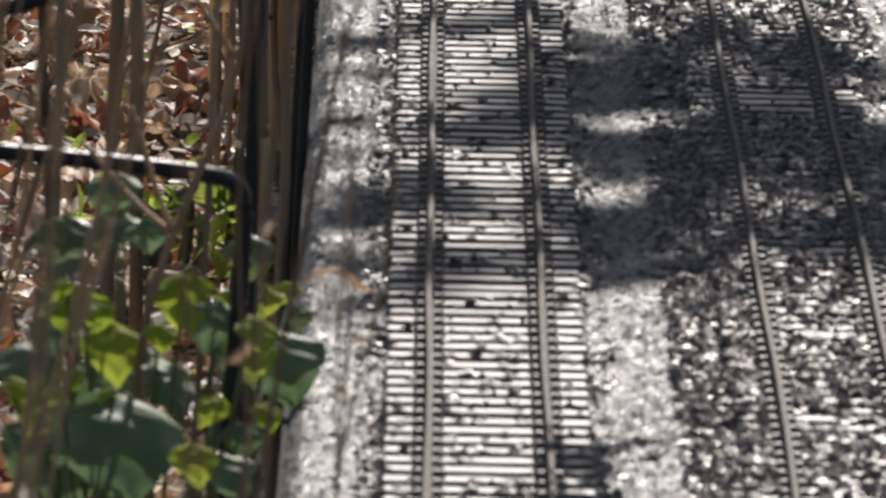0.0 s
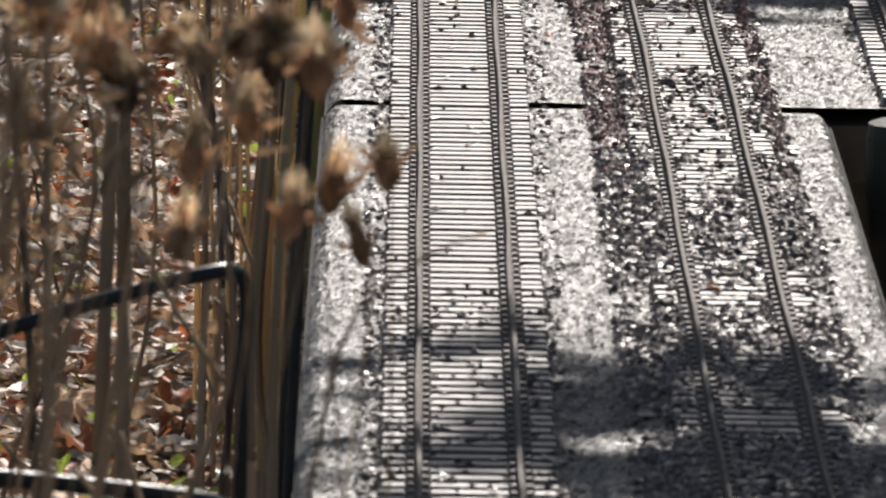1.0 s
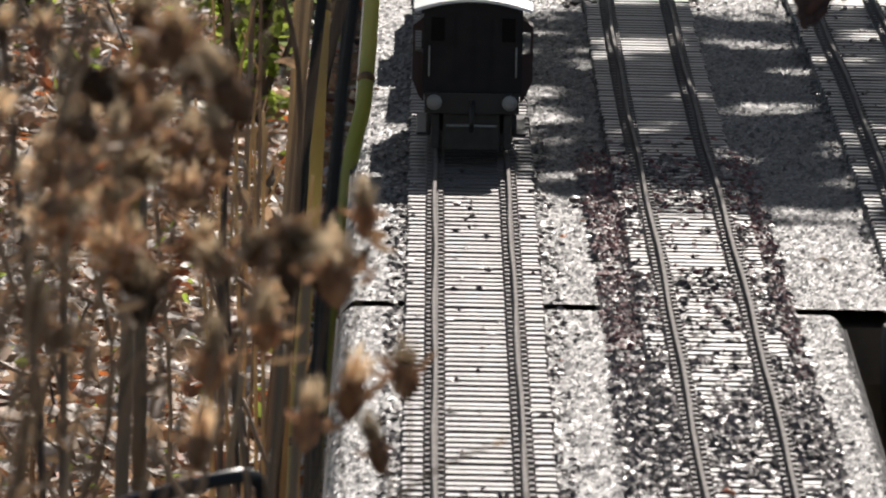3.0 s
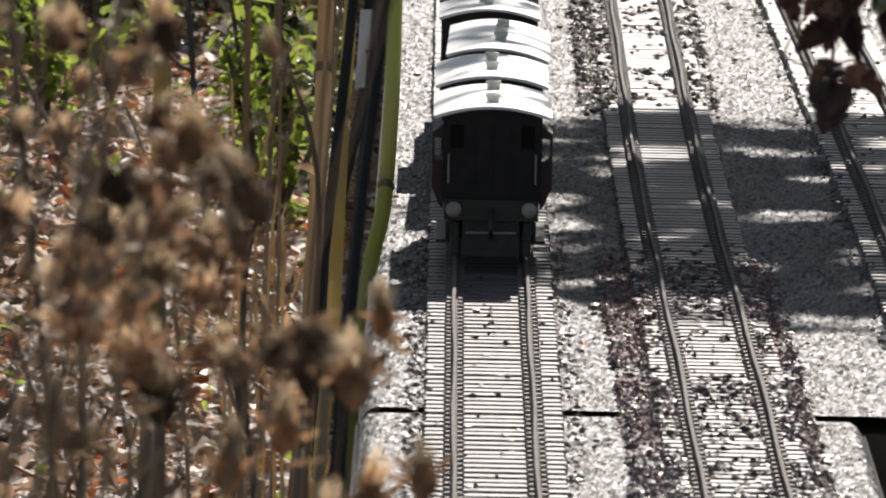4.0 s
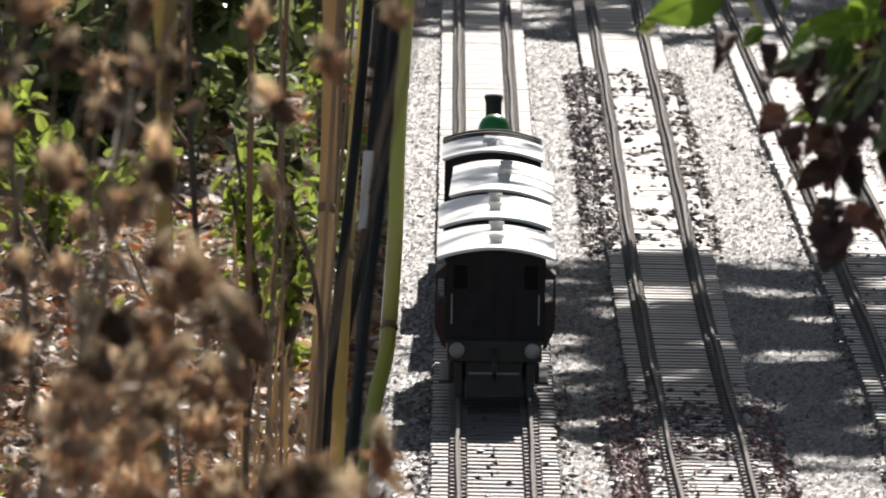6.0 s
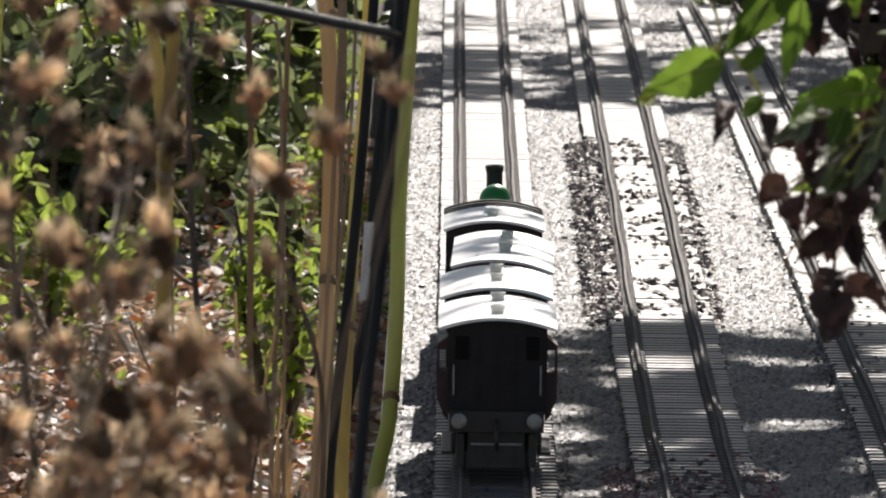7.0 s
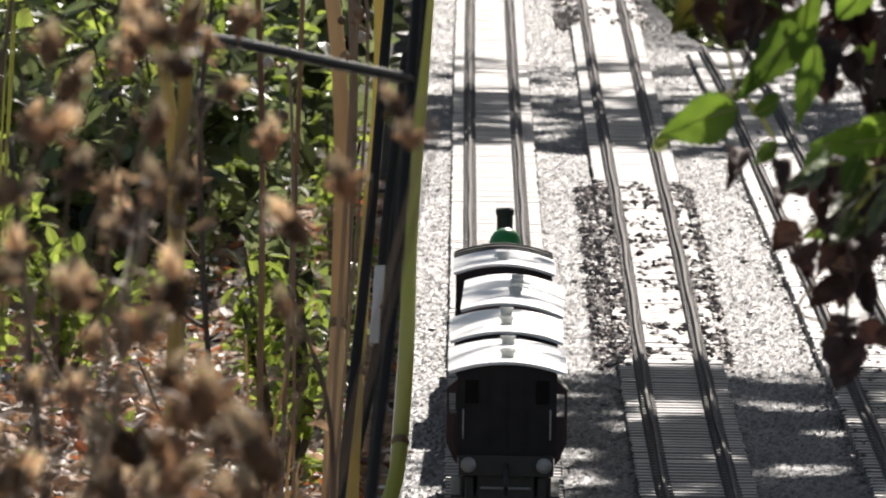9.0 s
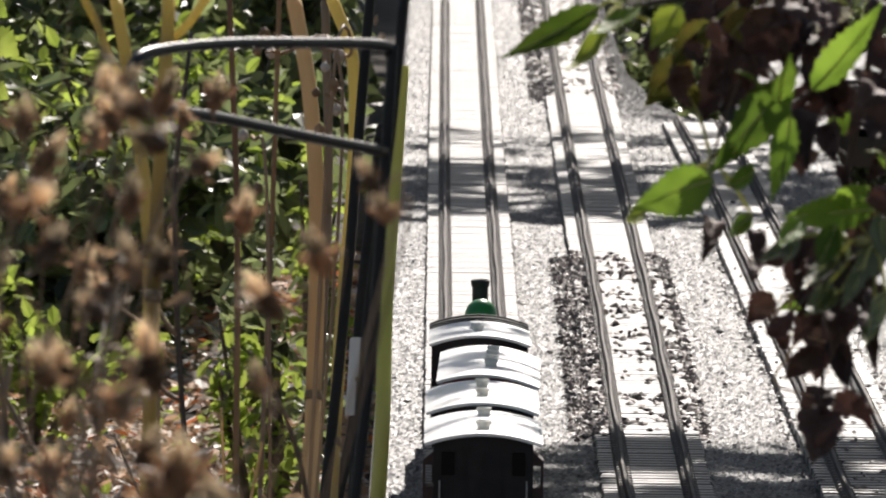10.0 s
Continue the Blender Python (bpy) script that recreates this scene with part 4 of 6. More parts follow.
def head_meshes(seed):
    """One dried flower head standing on the origin: a scaly calyx and a tuft of bristles."""
    r = random.Random(seed)
    bm = bmesh.new()
    w, h = r.uniform(0.0014, 0.0020), r.uniform(0.0036, 0.0050)
    add_lathe(bm, [(0.0004, -0.0006), (w * 0.55, 0.0), (w * 0.95, h * 0.25), (w, h * 0.5), (w * 0.85, h * 0.8), (w * 0.7, h), (0.0, h * 0.96)], Matrix(), 10)
    for v in bm.verts:
        v.co += Vector((r.gauss(0, 0.00012), r.gauss(0, 0.00012), r.gauss(0, 0.00012)))
    for ring in range(4):
        for k in range(8):
            a = (k + 0.5 * (ring % 2)) / 8 * 2 * math.pi
            z = h * (0.12 + 0.2 * ring)
            rad = w * (0.75 + 0.3 * math.sin((0.15 + 0.2 * ring) * math.pi))
            c, s = math.cos(a), math.sin(a)
            vs = [bm.verts.new((rad * math.cos(a + o), rad * math.sin(a + o), z)) for o in (-0.3, 0.3)]
            tip = bm.verts.new((rad * 1.25 * c, rad * 1.25 * s, z + h * r.uniform(0.2, 0.32)))
            bm.faces.new((vs[0], vs[1], tip))
    for k in range(9):
        a = k / 9 * 6.28 + r.uniform(-0.3, 0.3)
        out_by = r.uniform(0.5, 2.2) * w
        b0 = Vector((w * 0.8 * math.cos(a), w * 0.8 * math.sin(a), h * r.uniform(0.45, 0.8)))
        add_leaf(bm, b0, b0 + Vector((math.cos(a) * out_by, math.sin(a) * out_by, r.uniform(-0.4, 1.2) * w * 1.6)), w * r.uniform(0.45, 0.8), r.uniform(-0.6, 0.6), n=5, r=r, cup=0.9, cols=2)
    tuft = bmesh.new()
    for k in range(110):
        a, sp = r.uniform(0, 6.28), r.uniform(0.1, 1.0)
        b = Vector((w * 0.6 * sp * math.cos(a), w * 0.6 * sp * math.sin(a), h * 0.9))
        t = Vector((w * (0.9 + 1.5 * r.random()) * sp * math.cos(a), w * (0.9 + 1.5 * r.random()) * sp * math.sin(a), h + r.uniform(0.0004, 0.0048) * (1.2 - 0.5 * sp)))
        side = Vector((-math.sin(a), math.cos(a), 0)) * r.uniform(0.00014, 0.00026)
        q = [tuft.verts.new(p) for p in (b - side, b + side, t + side * 0.4, t - side * 0.4)]
        tuft.faces.new(q)
    out = []
    for n, b, m in (("calyx", bm, CALYX), ("bristle_tuft", tuft, BRISTLE)):
        b.transform(Matrix.Scale(U, 4))
        me = bpy.data.meshes.new(n)
        b.to_mesh(me)
        b.free()
        me.materials.append(m)
        out.append(me)
    return out


HEADS = [head_meshes(40 + k) for k in range(7)]


def seed_plant(tips, lean, group_at=0.62, stalk=None):
    """A dried plant growing out of the soil; its stem forks into one branch for each seed head in tips."""
    tips = [Vector(q) for q in tips]
    mid = sum(tips, Vector()) / len(tips)
    drop = mid.z - GROUND_Z
    base = Vector((mid.x + lean * drop, mid.y + prng.gauss(0, 0.04), GROUND_Z - 0.004))
    pl = thing("dried_seed_plant", Matrix.Translation(base), "brown dried branching plant with straw-tipped seed heads", "dried plant", "dried seed plants")
    rel = mid - base
    fork = Vector((rel.x * group_at + prng.gauss(0, 0.002), rel.y * group_at, rel.z * group_at))
    r0 = stalk or prng.uniform(0.0002, 0.00032)
    line = spline([Vector((0, 0, 0)), fork * 0.35 + Vector((prng.gauss(0, 0.004), 0, 0)), fork * 0.7 + Vector((prng.gauss(0, 0.003), 0, 0)), fork], 6)
    bm = bmesh.new()
    add_tube(bm, line, [r0 * (1.25 - 0.35 * i / len(line)) for i in range(len(line))], 7)
    part("stem", bm, DRY_STEM, pl, smooth=True)
    for tip in tips:
        size = prng.uniform(0.48, 0.86) if len(tips) != 3 else prng.uniform(0.85, 1.1)
        tilt = 9 if len(tips) == 3 else 32
        if len(tips) != 3 and tip.z < 0.158:
            size, tilt = size * 1.4, 48
        rot = Euler((radians(prng.gauss(0, tilt)), radians(prng.gauss(0, tilt)), prng.uniform(0, 6.28))).to_matrix()
        foot = tip - rot @ Vector((0, 0, 0.0055 * size)) - base
        start = line[-1] if prng.random() < 0.5 else line[int(len(line) * prng.uniform(0.6, 0.98))]
        bend_at = start.lerp(foot, 0.45) + Vector((prng.gauss(0, 0.0016), prng.gauss(0, 0.002), -0.002))
        twig_line = spline([start, bend_at, foot - rot @ Vector((0, 0, 0.004)), foot], 6)
        bm = bmesh.new()
        add_tube(bm, twig_line, [r0 * (0.75 - 0.3 * i / len(twig_line)) for i in range(len(twig_line))], 6)
        part("branch", bm, DRY_STEM, pl, smooth=True)
        meshes = prng.choice(HEADS)
        head = new("seed_head", meshes[0])
        head.parent = pl
        head.matrix_basis = Matrix.LocRotScale(foot * U, rot.to_quaternion(), Vector((size, size, size)))
        tuft = new("bristle_tuft", meshes[1])
        tuft.parent = head
        tagged(tuft, "straw-coloured bristles")
        for k in range(prng.choice((0, 1, 1, 2))):
            at = twig_line[int(prng.uniform(0.1, 0.95) * (len(twig_line) - 1))]
            a = prng.uniform(0, 6.28)
            e = at + Vector((math.cos(a) * 0.005, math.sin(a) * 0.005, prng.uniform(-0.004, 0.003))) * prng.uniform(0.5, 1.1)
            bm = bmesh.new()
            add_leaf(bm, at, e, prng.uniform(0.0009, 0.0018), prng.uniform(-0.7, 0.7), n=6, cup=0.8)
            part("dry_leaf", bm, DRY_LEAF, pl, "shrivelled brown leaf", smooth=True)
    return pl


seed_plant([(-0.0203, 1.270, 0.1157), (-0.0144, 1.231, 0.1228), (-0.0181, 1.261, 0.1093)], -0.065, 0.62)
seed_plant([(-0.0256, 1.263, 0.1127), (-0.0305, 1.20, 0.1323), (-0.0235, 1.25, 0.1335)], -0.075, 0.7)
seed_plant([(-0.0451, 1.20, 0.1357), (-0.0371, 1.22, 0.1257), (-0.0375, 1.18, 0.1213)], 0.02)
seed_plant([(-0.0282, 1.20, 0.1397), (-0.0197, 1.25, 0.1398), (-0.0229, 1.24, 0.1337)], -0.09, 0.62)
seed_plant([(-0.0205, 1.15, 0.2031), (-0.0260, 1.15, 0.1948), (-0.0319, 1.13, 0.1913), (-0.0190, 1.17, 0.1985)], -0.20)
seed_plant([(-0.0352, 1.12, 0.1682), (-0.0436, 1.12, 0.1859), (-0.0400, 1.12, 0.1740)], -0.1)
seed_plant([(-0.0583, 1.22, 0.1310), (-0.0540, 1.24, 0.1240)], -0.1)
seed_plant([(-0.0484, 1.200, 0.1538), (-0.0510, 1.180, 0.1520), (-0.0557, 1.200, 0.1510), (-0.0582, 1.200, 0.1476)], -0.15, 0.82)
seed_plant([(-0.0464, 1.250, 0.1429), (-0.0452, 1.280, 0.1425), (-0.0421, 1.300, 0.1425), (-0.0404, 1.320, 0.1382)], -0.22, 0.82)
seed_plant([(-0.0496, 1.220, 0.1435), (-0.0529, 1.200, 0.1444), (-0.0502, 1.200, 0.1395), (-0.0550, 1.150, 0.1482)], -0.10, 0.82)
seed_plant([(-0.0477, 1.250, 0.1339), (-0.0427, 1.300, 0.1346)], -0.20, 0.82)
seed_plant([(-0.0622, 1.200, 0.1969), (-0.0584, 1.220, 0.1988), (-0.0603, 1.200, 0.2061), (-0.0625, 1.180, 0.1899)], -0.12, 0.86)
seed_plant([(-0.0527, 1.250, 0.2030), (-0.0479, 1.250, 0.1997), (-0.0501, 1.280, 0.1913), (-0.0568, 1.200, 0.1910)], -0.20, 0.86)
seed_plant([(-0.0470, 1.300, 0.1814), (-0.0545, 1.250, 0.1797)], -0.14, 0.86)
seed_plant([(-0.0418, 1.350, 0.1902), (-0.0379, 1.380, 0.1821)], -0.10, 0.86)
seed_plant([(-0.0513, 1.300, 0.2040), (-0.0533, 1.280, 0.2041), (-0.0527, 1.310, 0.1997), (-0.0418, 1.380, 0.1980), (-0.0488, 1.400, 0.1967)], -0.12, 0.86)
# the thick stand of seed heads
EYE = Vector((-0.0124, 0.0, 0.2828))
for k in range(9):
    dist = prng.uniform(1.02, 1.45)
    up = prng.uniform(-0.118, -0.052)
    side = -0.0185 - 0.024 * (k % 5 + prng.random()) / 5
    mid = Vector((EYE.x + side * dist, dist, EYE.z + up * dist))
    tips = [mid + Vector((prng.gauss(0, 0.0065), prng.gauss(0, 0.02), prng.gauss(0, 0.0125))) for j in range(prng.choice((4, 5, 5, 6)))]
    seed_plant([q for q in tips if q.x < EYE.x - 0.0105 * q.y], prng.gauss(-0.20, 0.10), prng.uniform(0.78, 0.9)) if any(q.x < EYE.x - 0.0105 * q.y for q in tips) else None

# bare dry plants
for k in range(13):
    dist = prng.uniform(1.45, 2.3)
    side = -0.0165 - 0.029 * prng.random()
    top = Vector((EYE.x + side * dist, dist, EYE.z - dist * prng.uniform(0.05, 0.15)))
    base = Vector((top.x + prng.gauss(-0.004, 0.012), top.y + prng.gauss(0, 0.02), GROUND_Z - 0.004))
    pl = thing("withered_plant", Matrix.Translation(base), "thin bare brown withered plant in the border", "dried plant", "bare withered plants")
    top = top - base
    st = [top * f + Vector((prng.gauss(0, 0.0042), 0, 0)) for f in (0.3, 0.6, 0.85)]
    bm = bmesh.new()
    line = spline([Vector((0, 0, 0))] + st + [top], 5)
    r0 = prng.choice((0.0003, 0.00045, 0.0007))
    add_tube(bm, line, [r0 * (1.3 - 0.7 * i / len(line)) for i in range(len(line))], 6)
    part("stem", bm, prng.choice((DRY_STEM, DRY_STEM, DRY_STEM, DARK_STEM)), pl, smooth=True)
    for j in range(prng.choice((3, 4, 5, 6))):
        at = line[int(len(line) * prng.uniform(0.3, 0.95))]
        e = at + Vector((prng.uniform(-0.014, 0.010), prng.uniform(-0.01, 0.01), prng.uniform(0.002, 0.022)))
        bm = bmesh.new()
        add_tube(bm, spline([at, at.lerp(e, 0.5) + Vector((0, 0, -0.001)), e], 4), [r0 * 0.7] * 8 + [r0 * 0.3], 5)
        part("side_shoot", bm, DRY_STEM, pl, smooth=True)
    for j in range(prng.choice((4, 6, 7, 9))):
        at = line[int(len(line) * prng.uniform(0.25, 0.95))]
        a = prng.uniform(0, 6.28)
        bm = bmesh.new()
        add_leaf(bm, at, at + Vector((math.cos(a) * 0.010, math.sin(a) * 0.01, prng.uniform(-0.010, 0.004))) * prng.uniform(0.35, 0.75), prng.uniform(0.0014, 0.0030), prng.uniform(-1.0, 1.0), n=9, cup=1.0, cols=4, crumple=0.12)
        part("dry_leaf", bm, DRY_LEAF, pl, "curled brown leaf", smooth=True)

# straw-coloured broken stalks at the feet of the canes
for k in range(11):
    y = prng.uniform(2.08, 2.34)
    base = Vector((-0.058 + 0.0019 * k + prng.gauss(0, 0.001), y, GROUND_Z - 0.004))
    pl = thing("dry_straw", Matrix.Translation(base), "thin broken straw-coloured stalk at the foot of the canes", "dried plant", "broken straws")
    top = Vector((prng.gauss(0, 0.004), prng.gauss(0, 0.01), prng.uniform(0.125, 0.165)))
    kink = top * prng.uniform(0.6, 0.85) + Vector((prng.gauss(0, 0.0015), 0, 0))
    bm = bmesh.new()
    line = spline([(0, 0, 0), kink * 0.5 + Vector((prng.gauss(0, 0.001), 0, 0)), kink, top], 5)
    add_tube(bm, line, [0.00050 * (1.1 - 0.5 * i / len(line)) for i in range(len(line))], 6)
    part("stem", bm, CANE_TAN, pl, smooth=True)
    for j in range(prng.choice((1, 2, 2))):
        at = line[int(len(line) * prng.uniform(0.6, 0.95))]
        bm = bmesh.new()
        e = at + Vector((prng.choice((-1, 1)) * prng.uniform(0.002, 0.006), 0, prng.uniform(0.004, 0.012)))
        add_tube(bm, [at, at.lerp(e, 0.5) + Vector((0, 0, -0.0008)), e], [0.0003, 0.00026, 0.00018], 5)
        part("side_shoot", bm, CANE_TAN, pl, smooth=True)

# a twig that reaches out over the track
twig = [(-0.0179, 1.220, 0.1033), (-0.0146, 1.220, 0.1074), (-0.0100, 1.220, 0.1109), (-0.0060, 1.220, 0.1129), (-0.0040, 1.220, 0.1137)]
bm = bmesh.new()
line = spline([(-0.0335, 1.225, GROUND_Z - 0.004), (-0.0315, 1.222, 0.02), (-0.0217, 1.220, 0.0889)] + twig, 8)
add_tube(bm, line, [0.0004 - 0.00024 * i / len(line) for i in range(len(line))], 6)
ob = tagged(finish(bm, "dry_twig", DRY_STEM, smooth=True), "thin dry twig with a shrivelled leaf leaning over the track", "twig")
bm = bmesh.new()
add_leaf(bm, twig[-1], (-0.0020, 1.220, 0.1150), 0.0012, 0.5, n=5, cup=0.9)
part("dry_leaf", bm, DRY_LEAF, ob, "shrivelled brown leaf")


# thin stems with round seed pods among the canes
def pod_plant(foot, pods):
    pl = thing("pod_plant", Matrix.Translation(foot), "thin dry stems with small pale round seed pods", "dried plant")
    foot = Vector(foot)
    for k in range(0, len(pods), 3):
        bunch = sorted((Vector(q) - foot for q in pods[k:k + 3]), key=lambda q: q.z)
        bm = bmesh.new()
        line = spline([Vector((prng.gauss(0, 0.002), 0, -0.004)), bunch[0] * 0.5 + Vector((0.003, 0, 0))] + [q + Vector((0.002, 0, 0)) for q in bunch], 6)
        add_tube(bm, line, 0.0004, 6)
        part("stem", bm, DRY_STEM, pl, smooth=True)
        for q in bunch:
            bm = bmesh.new()
            s = prng.uniform(0.8, 1.2)
            add_lathe(bm, [(0.0, -0.0011 * s), (0.0007 * s, -0.0009 * s), (0.0012 * s, -0.0002 * s), (0.0011 * s, 0.0006 * s), (0.0006 * s, 0.0011 * s), (0.0002, 0.0014 * s), (0.0, 0.0016 * s)], Matrix.Translation(q), 12)
            part("seed_pod", bm, prng.choice((LITTER_PALE, DRY_LEAF)), pl, "pale round seed pod", smooth=True)


pod_plant((-0.05, 2.25, GROUND_Z), [(-0.0384, 2.220, 0.1439), (-0.0341, 2.230, 0.1396), (-0.0378, 2.240, 0.1347), (-0.0487, 2.250, 0.1505), (-0.0348, 2.220, 0.1458), (-0.0514, 2.230, 0.1520), (-0.0338, 2.240, 0.1507), (-0.0502, 2.250, 0.1548), (-0.0366, 2.220, 0.1494), (-0.0510, 2.230, 0.1223), (-0.0544, 2.240, 0.1332)])


# ---- leaf litter ----
def leaf_field(name, label, n, material, seed, area, size, z, category="leaf litter", lift=0.004, tilt=0.45, kind="stuff", fan=False):
    """Loose single leaves strewn over an area (x0, x1, y0, y1)."""
    r = np.random.default_rng(seed)
    shape = np.array([(0, -1, 0), (0.38, -0.45, 0.10), (0.42, 0.2, 0.14), (0, 1, 0.02), (-0.42, 0.2, 0.14), (-0.38, -0.45, 0.10), (0, -0.1, -0.04)], dtype=float)
    tri = np.array([(0, 1, 6), (1, 2, 6), (2, 3, 6), (3, 4, 6), (4, 5, 6), (5, 0, 6)])
    s = r.uniform(*size, (n, 1, 1)) * r.uniform(0.7, 1.3, (n, 1, 3))
    v = shape[None] * s * 0.5 * r.uniform(0.8, 1.2, (n, 7, 1))
    a, b, c = r.uniform(0, 6.28, n), r.normal(0, tilt, n), r.normal(0, tilt, n)
    rot = np.array([np.array(Euler((b[i], c[i], a[i])).to_matrix()) for i in range(n)])
    v = np.einsum("nij,nkj->nki", rot, v)
    py = r.uniform(area[2], area[3], n)
    px = area[1] + (area[0] * (py / area[3] if fan else 1.0) - area[1]) * r.uniform(0, 1, n)
    pos = np.stack([px, py, z + r.uniform(0.0005, lift, n)], -1)
    v += pos[:, None, :]
    f = (tri[None] + 7 * np.arange(n)[:, None, None]).reshape(-1, 3)
    return tagged(sheet(name, v.reshape(-1, 3), f, material), label, category, kind=kind)


STRIP = (-0.30, -0.028, 1.65, 4.6)
leaf_field("leaf_litter", "brown dry leaves strewn over the soil", 15500, LITTER, 1, STRIP, (0.006, 0.013), GROUND_Z, lift=0.008, tilt=0.35, fan=True)
leaf_field("pale_leaf_litter", "pale bleached leaves and chips on the soil", 6000, LITTER_PALE, 2, STRIP, (0.004, 0.011), GROUND_Z, lift=0.010, tilt=0.35, fan=True)
leaf_field("orange_leaf_litter", "scattered orange autumn leaves on the soil", 3400, LITTER_RED, 3, STRIP, (0.004, 0.009), GROUND_Z, lift=0.011, fan=True)
leaf_field("low_green_leaves", "small green leaves among the litter", 1100, LEAF_LIGHT, 4, STRIP, (0.003, 0.007), GROUND_Z, "ground cover", lift=0.016, tilt=0.6, fan=True)
leaf_field("near_leaf_litter", "pale dry leaves heaped along the board", 2600, LITTER_PALE, 6, (-0.13, -0.031, 1.55, 3.3), (0.004, 0.010), GROUND_Z, lift=0.016, tilt=0.25)


def leaf_heap(name, label, n, material, seed, x0, x1, y0, y1, size):
    """Large curled, crumpled leaves lying on and against one another."""
    r = random.Random(seed)
    bm = bmesh.new()
    for k in range(n):
        ln = r.uniform(*size)
        a, up = r.uniform(0, 6.28), r.gauss(0.05, 0.22)
        d = Vector((math.cos(a) * math.cos(up), math.sin(a) * math.cos(up), math.sin(up))) * ln
        c = Vector((r.uniform(x0, x1), r.uniform(y0, y1), GROUND_Z + abs(d.z) / 2 + r.uniform(0.001, 0.009)))
        add_leaf(bm, c - d / 2, c + d / 2, ln * r.uniform(0.45, 0.8), r.uniform(-0.9, 0.9), side=(-d.y, d.x, r.gauss(0, 0.25) * ln), n=10, teeth=0.05, r=r, cup=r.uniform(-0.9, 1.0), heart=True, cols=6, crumple=0.13)
    ob = finish(bm, name, material, smooth=True)
    return tagged(ob, label, "leaf litter", kind="stuff")


leaf_heap("brown_leaf_heap", "large curled brown leaves heaped in the border", 800, BROWN_LEAF, 41, -0.175, -0.034, 1.62, 3.5, (0.009, 0.019))
leaf_heap("pale_leaf_heap", "large curled pale leaves heaped in the border", 540, LITTER_PALE, 42, -0.175, -0.034, 1.62, 3.5, (0.007, 0.016))
leaf_heap("russet_leaf_heap", "large curled russet leaves heaped in the border", 620, RUSSET, 43, -0.175, -0.034, 1.62, 3.5, (0.008, 0.018))
leaf_field("far_leaf_litter", "brown dry leaves strewn over the soil", 2500, LITTER, 5, (-0.9, 0.9, 0.6, 7.5), (0.006, 0.014), GROUND_Z)


# single leaves blown onto the boards and tracks
for x, y, z, size, mat, lab in ((0.0211, 2.380, 0.0004, 0.0034, LITTER_RED, "small orange-brown leaf fallen on the felt"), (0.0262, 2.412, 0.0004, 0.0026, BROWN_LEAF, "small brown leaf fallen on the felt"),
                                (0.0474, 1.948, 0.0034, 0.0036, LITTER_RED, "small orange-brown leaf fallen on the ballast"), (0.0180, 2.160, 0.0004, 0.0024, RUSSET, "small russet leaf fallen on the felt"),
                                (-0.0240, 2.700, 0.0004, 0.0026, BROWN_LEAF, "small brown leaf fallen on the felt"), (0.0800, 2.345, 0.0004, 0.0030, BROWN_LEAF, "small brown leaf fallen on the felt")):
    bm = bmesh.new()
    a = prng.uniform(0, 6.28)
    d = Vector((math.cos(a), math.sin(a), 0.12)) * size
    add_leaf(bm, -d / 2, d / 2, size * 0.6, 0.5, side=(-d.y, d.x, 0), n=8, teeth=0.06, cup=0.6, cols=4, crumple=0.1)
    low = min(v.co.z for v in bm.verts)
    bm.transform(Matrix.Translation((x, y, z - low)))
    tagged(finish(bm, "fallen_leaf", mat, smooth=True), lab, "leaf", "fallen leaves")


def pebble(x, y, z, size):
    """One larger angular stone."""
    bm = bmesh.new()
    bmesh.ops.create_icosphere(bm, subdivisions=1, radius=size)
    for v in bm.verts:
        v.co = Vector((v.co.x * 1.1, v.co.y * 1.3, v.co.z * 0.75)) * prng.uniform(0.7, 1.2)
    low = min(v.co.z for v in bm.verts)
    bm.transform(Matrix.Translation((x, y, z - low - size * 0.08)))
    tagged(finish(bm, "pebble", STONE), "dark angular pebble lying loose on the layout", "stone", "loose pebbles")


for x, y, z, size in ((0.0246, 2.454, 0, 0.0014), (-0.0035, 2.425, 0.0022, 0.0010), (0.0035, 2.300, 0.0022, 0.0008), (-0.0195, 2.392, 0, 0.0011), (0.0222, 2.205, 0, 0.0009), (-0.0215, 2.545, 0, 0.0012),
                      (0.0232, 2.62, 0, 0.0010), (0.0700, 2.50, 0, 0.0010), (0.0240, 3.22, 0, 0.0012), (0.0790, 3.30, 0, 0.0012), (0.0760, 3.12, 0, 0.0010), (-0.0200, 3.05, 0, 0.0010)):
    pebble(x, y, z, size)


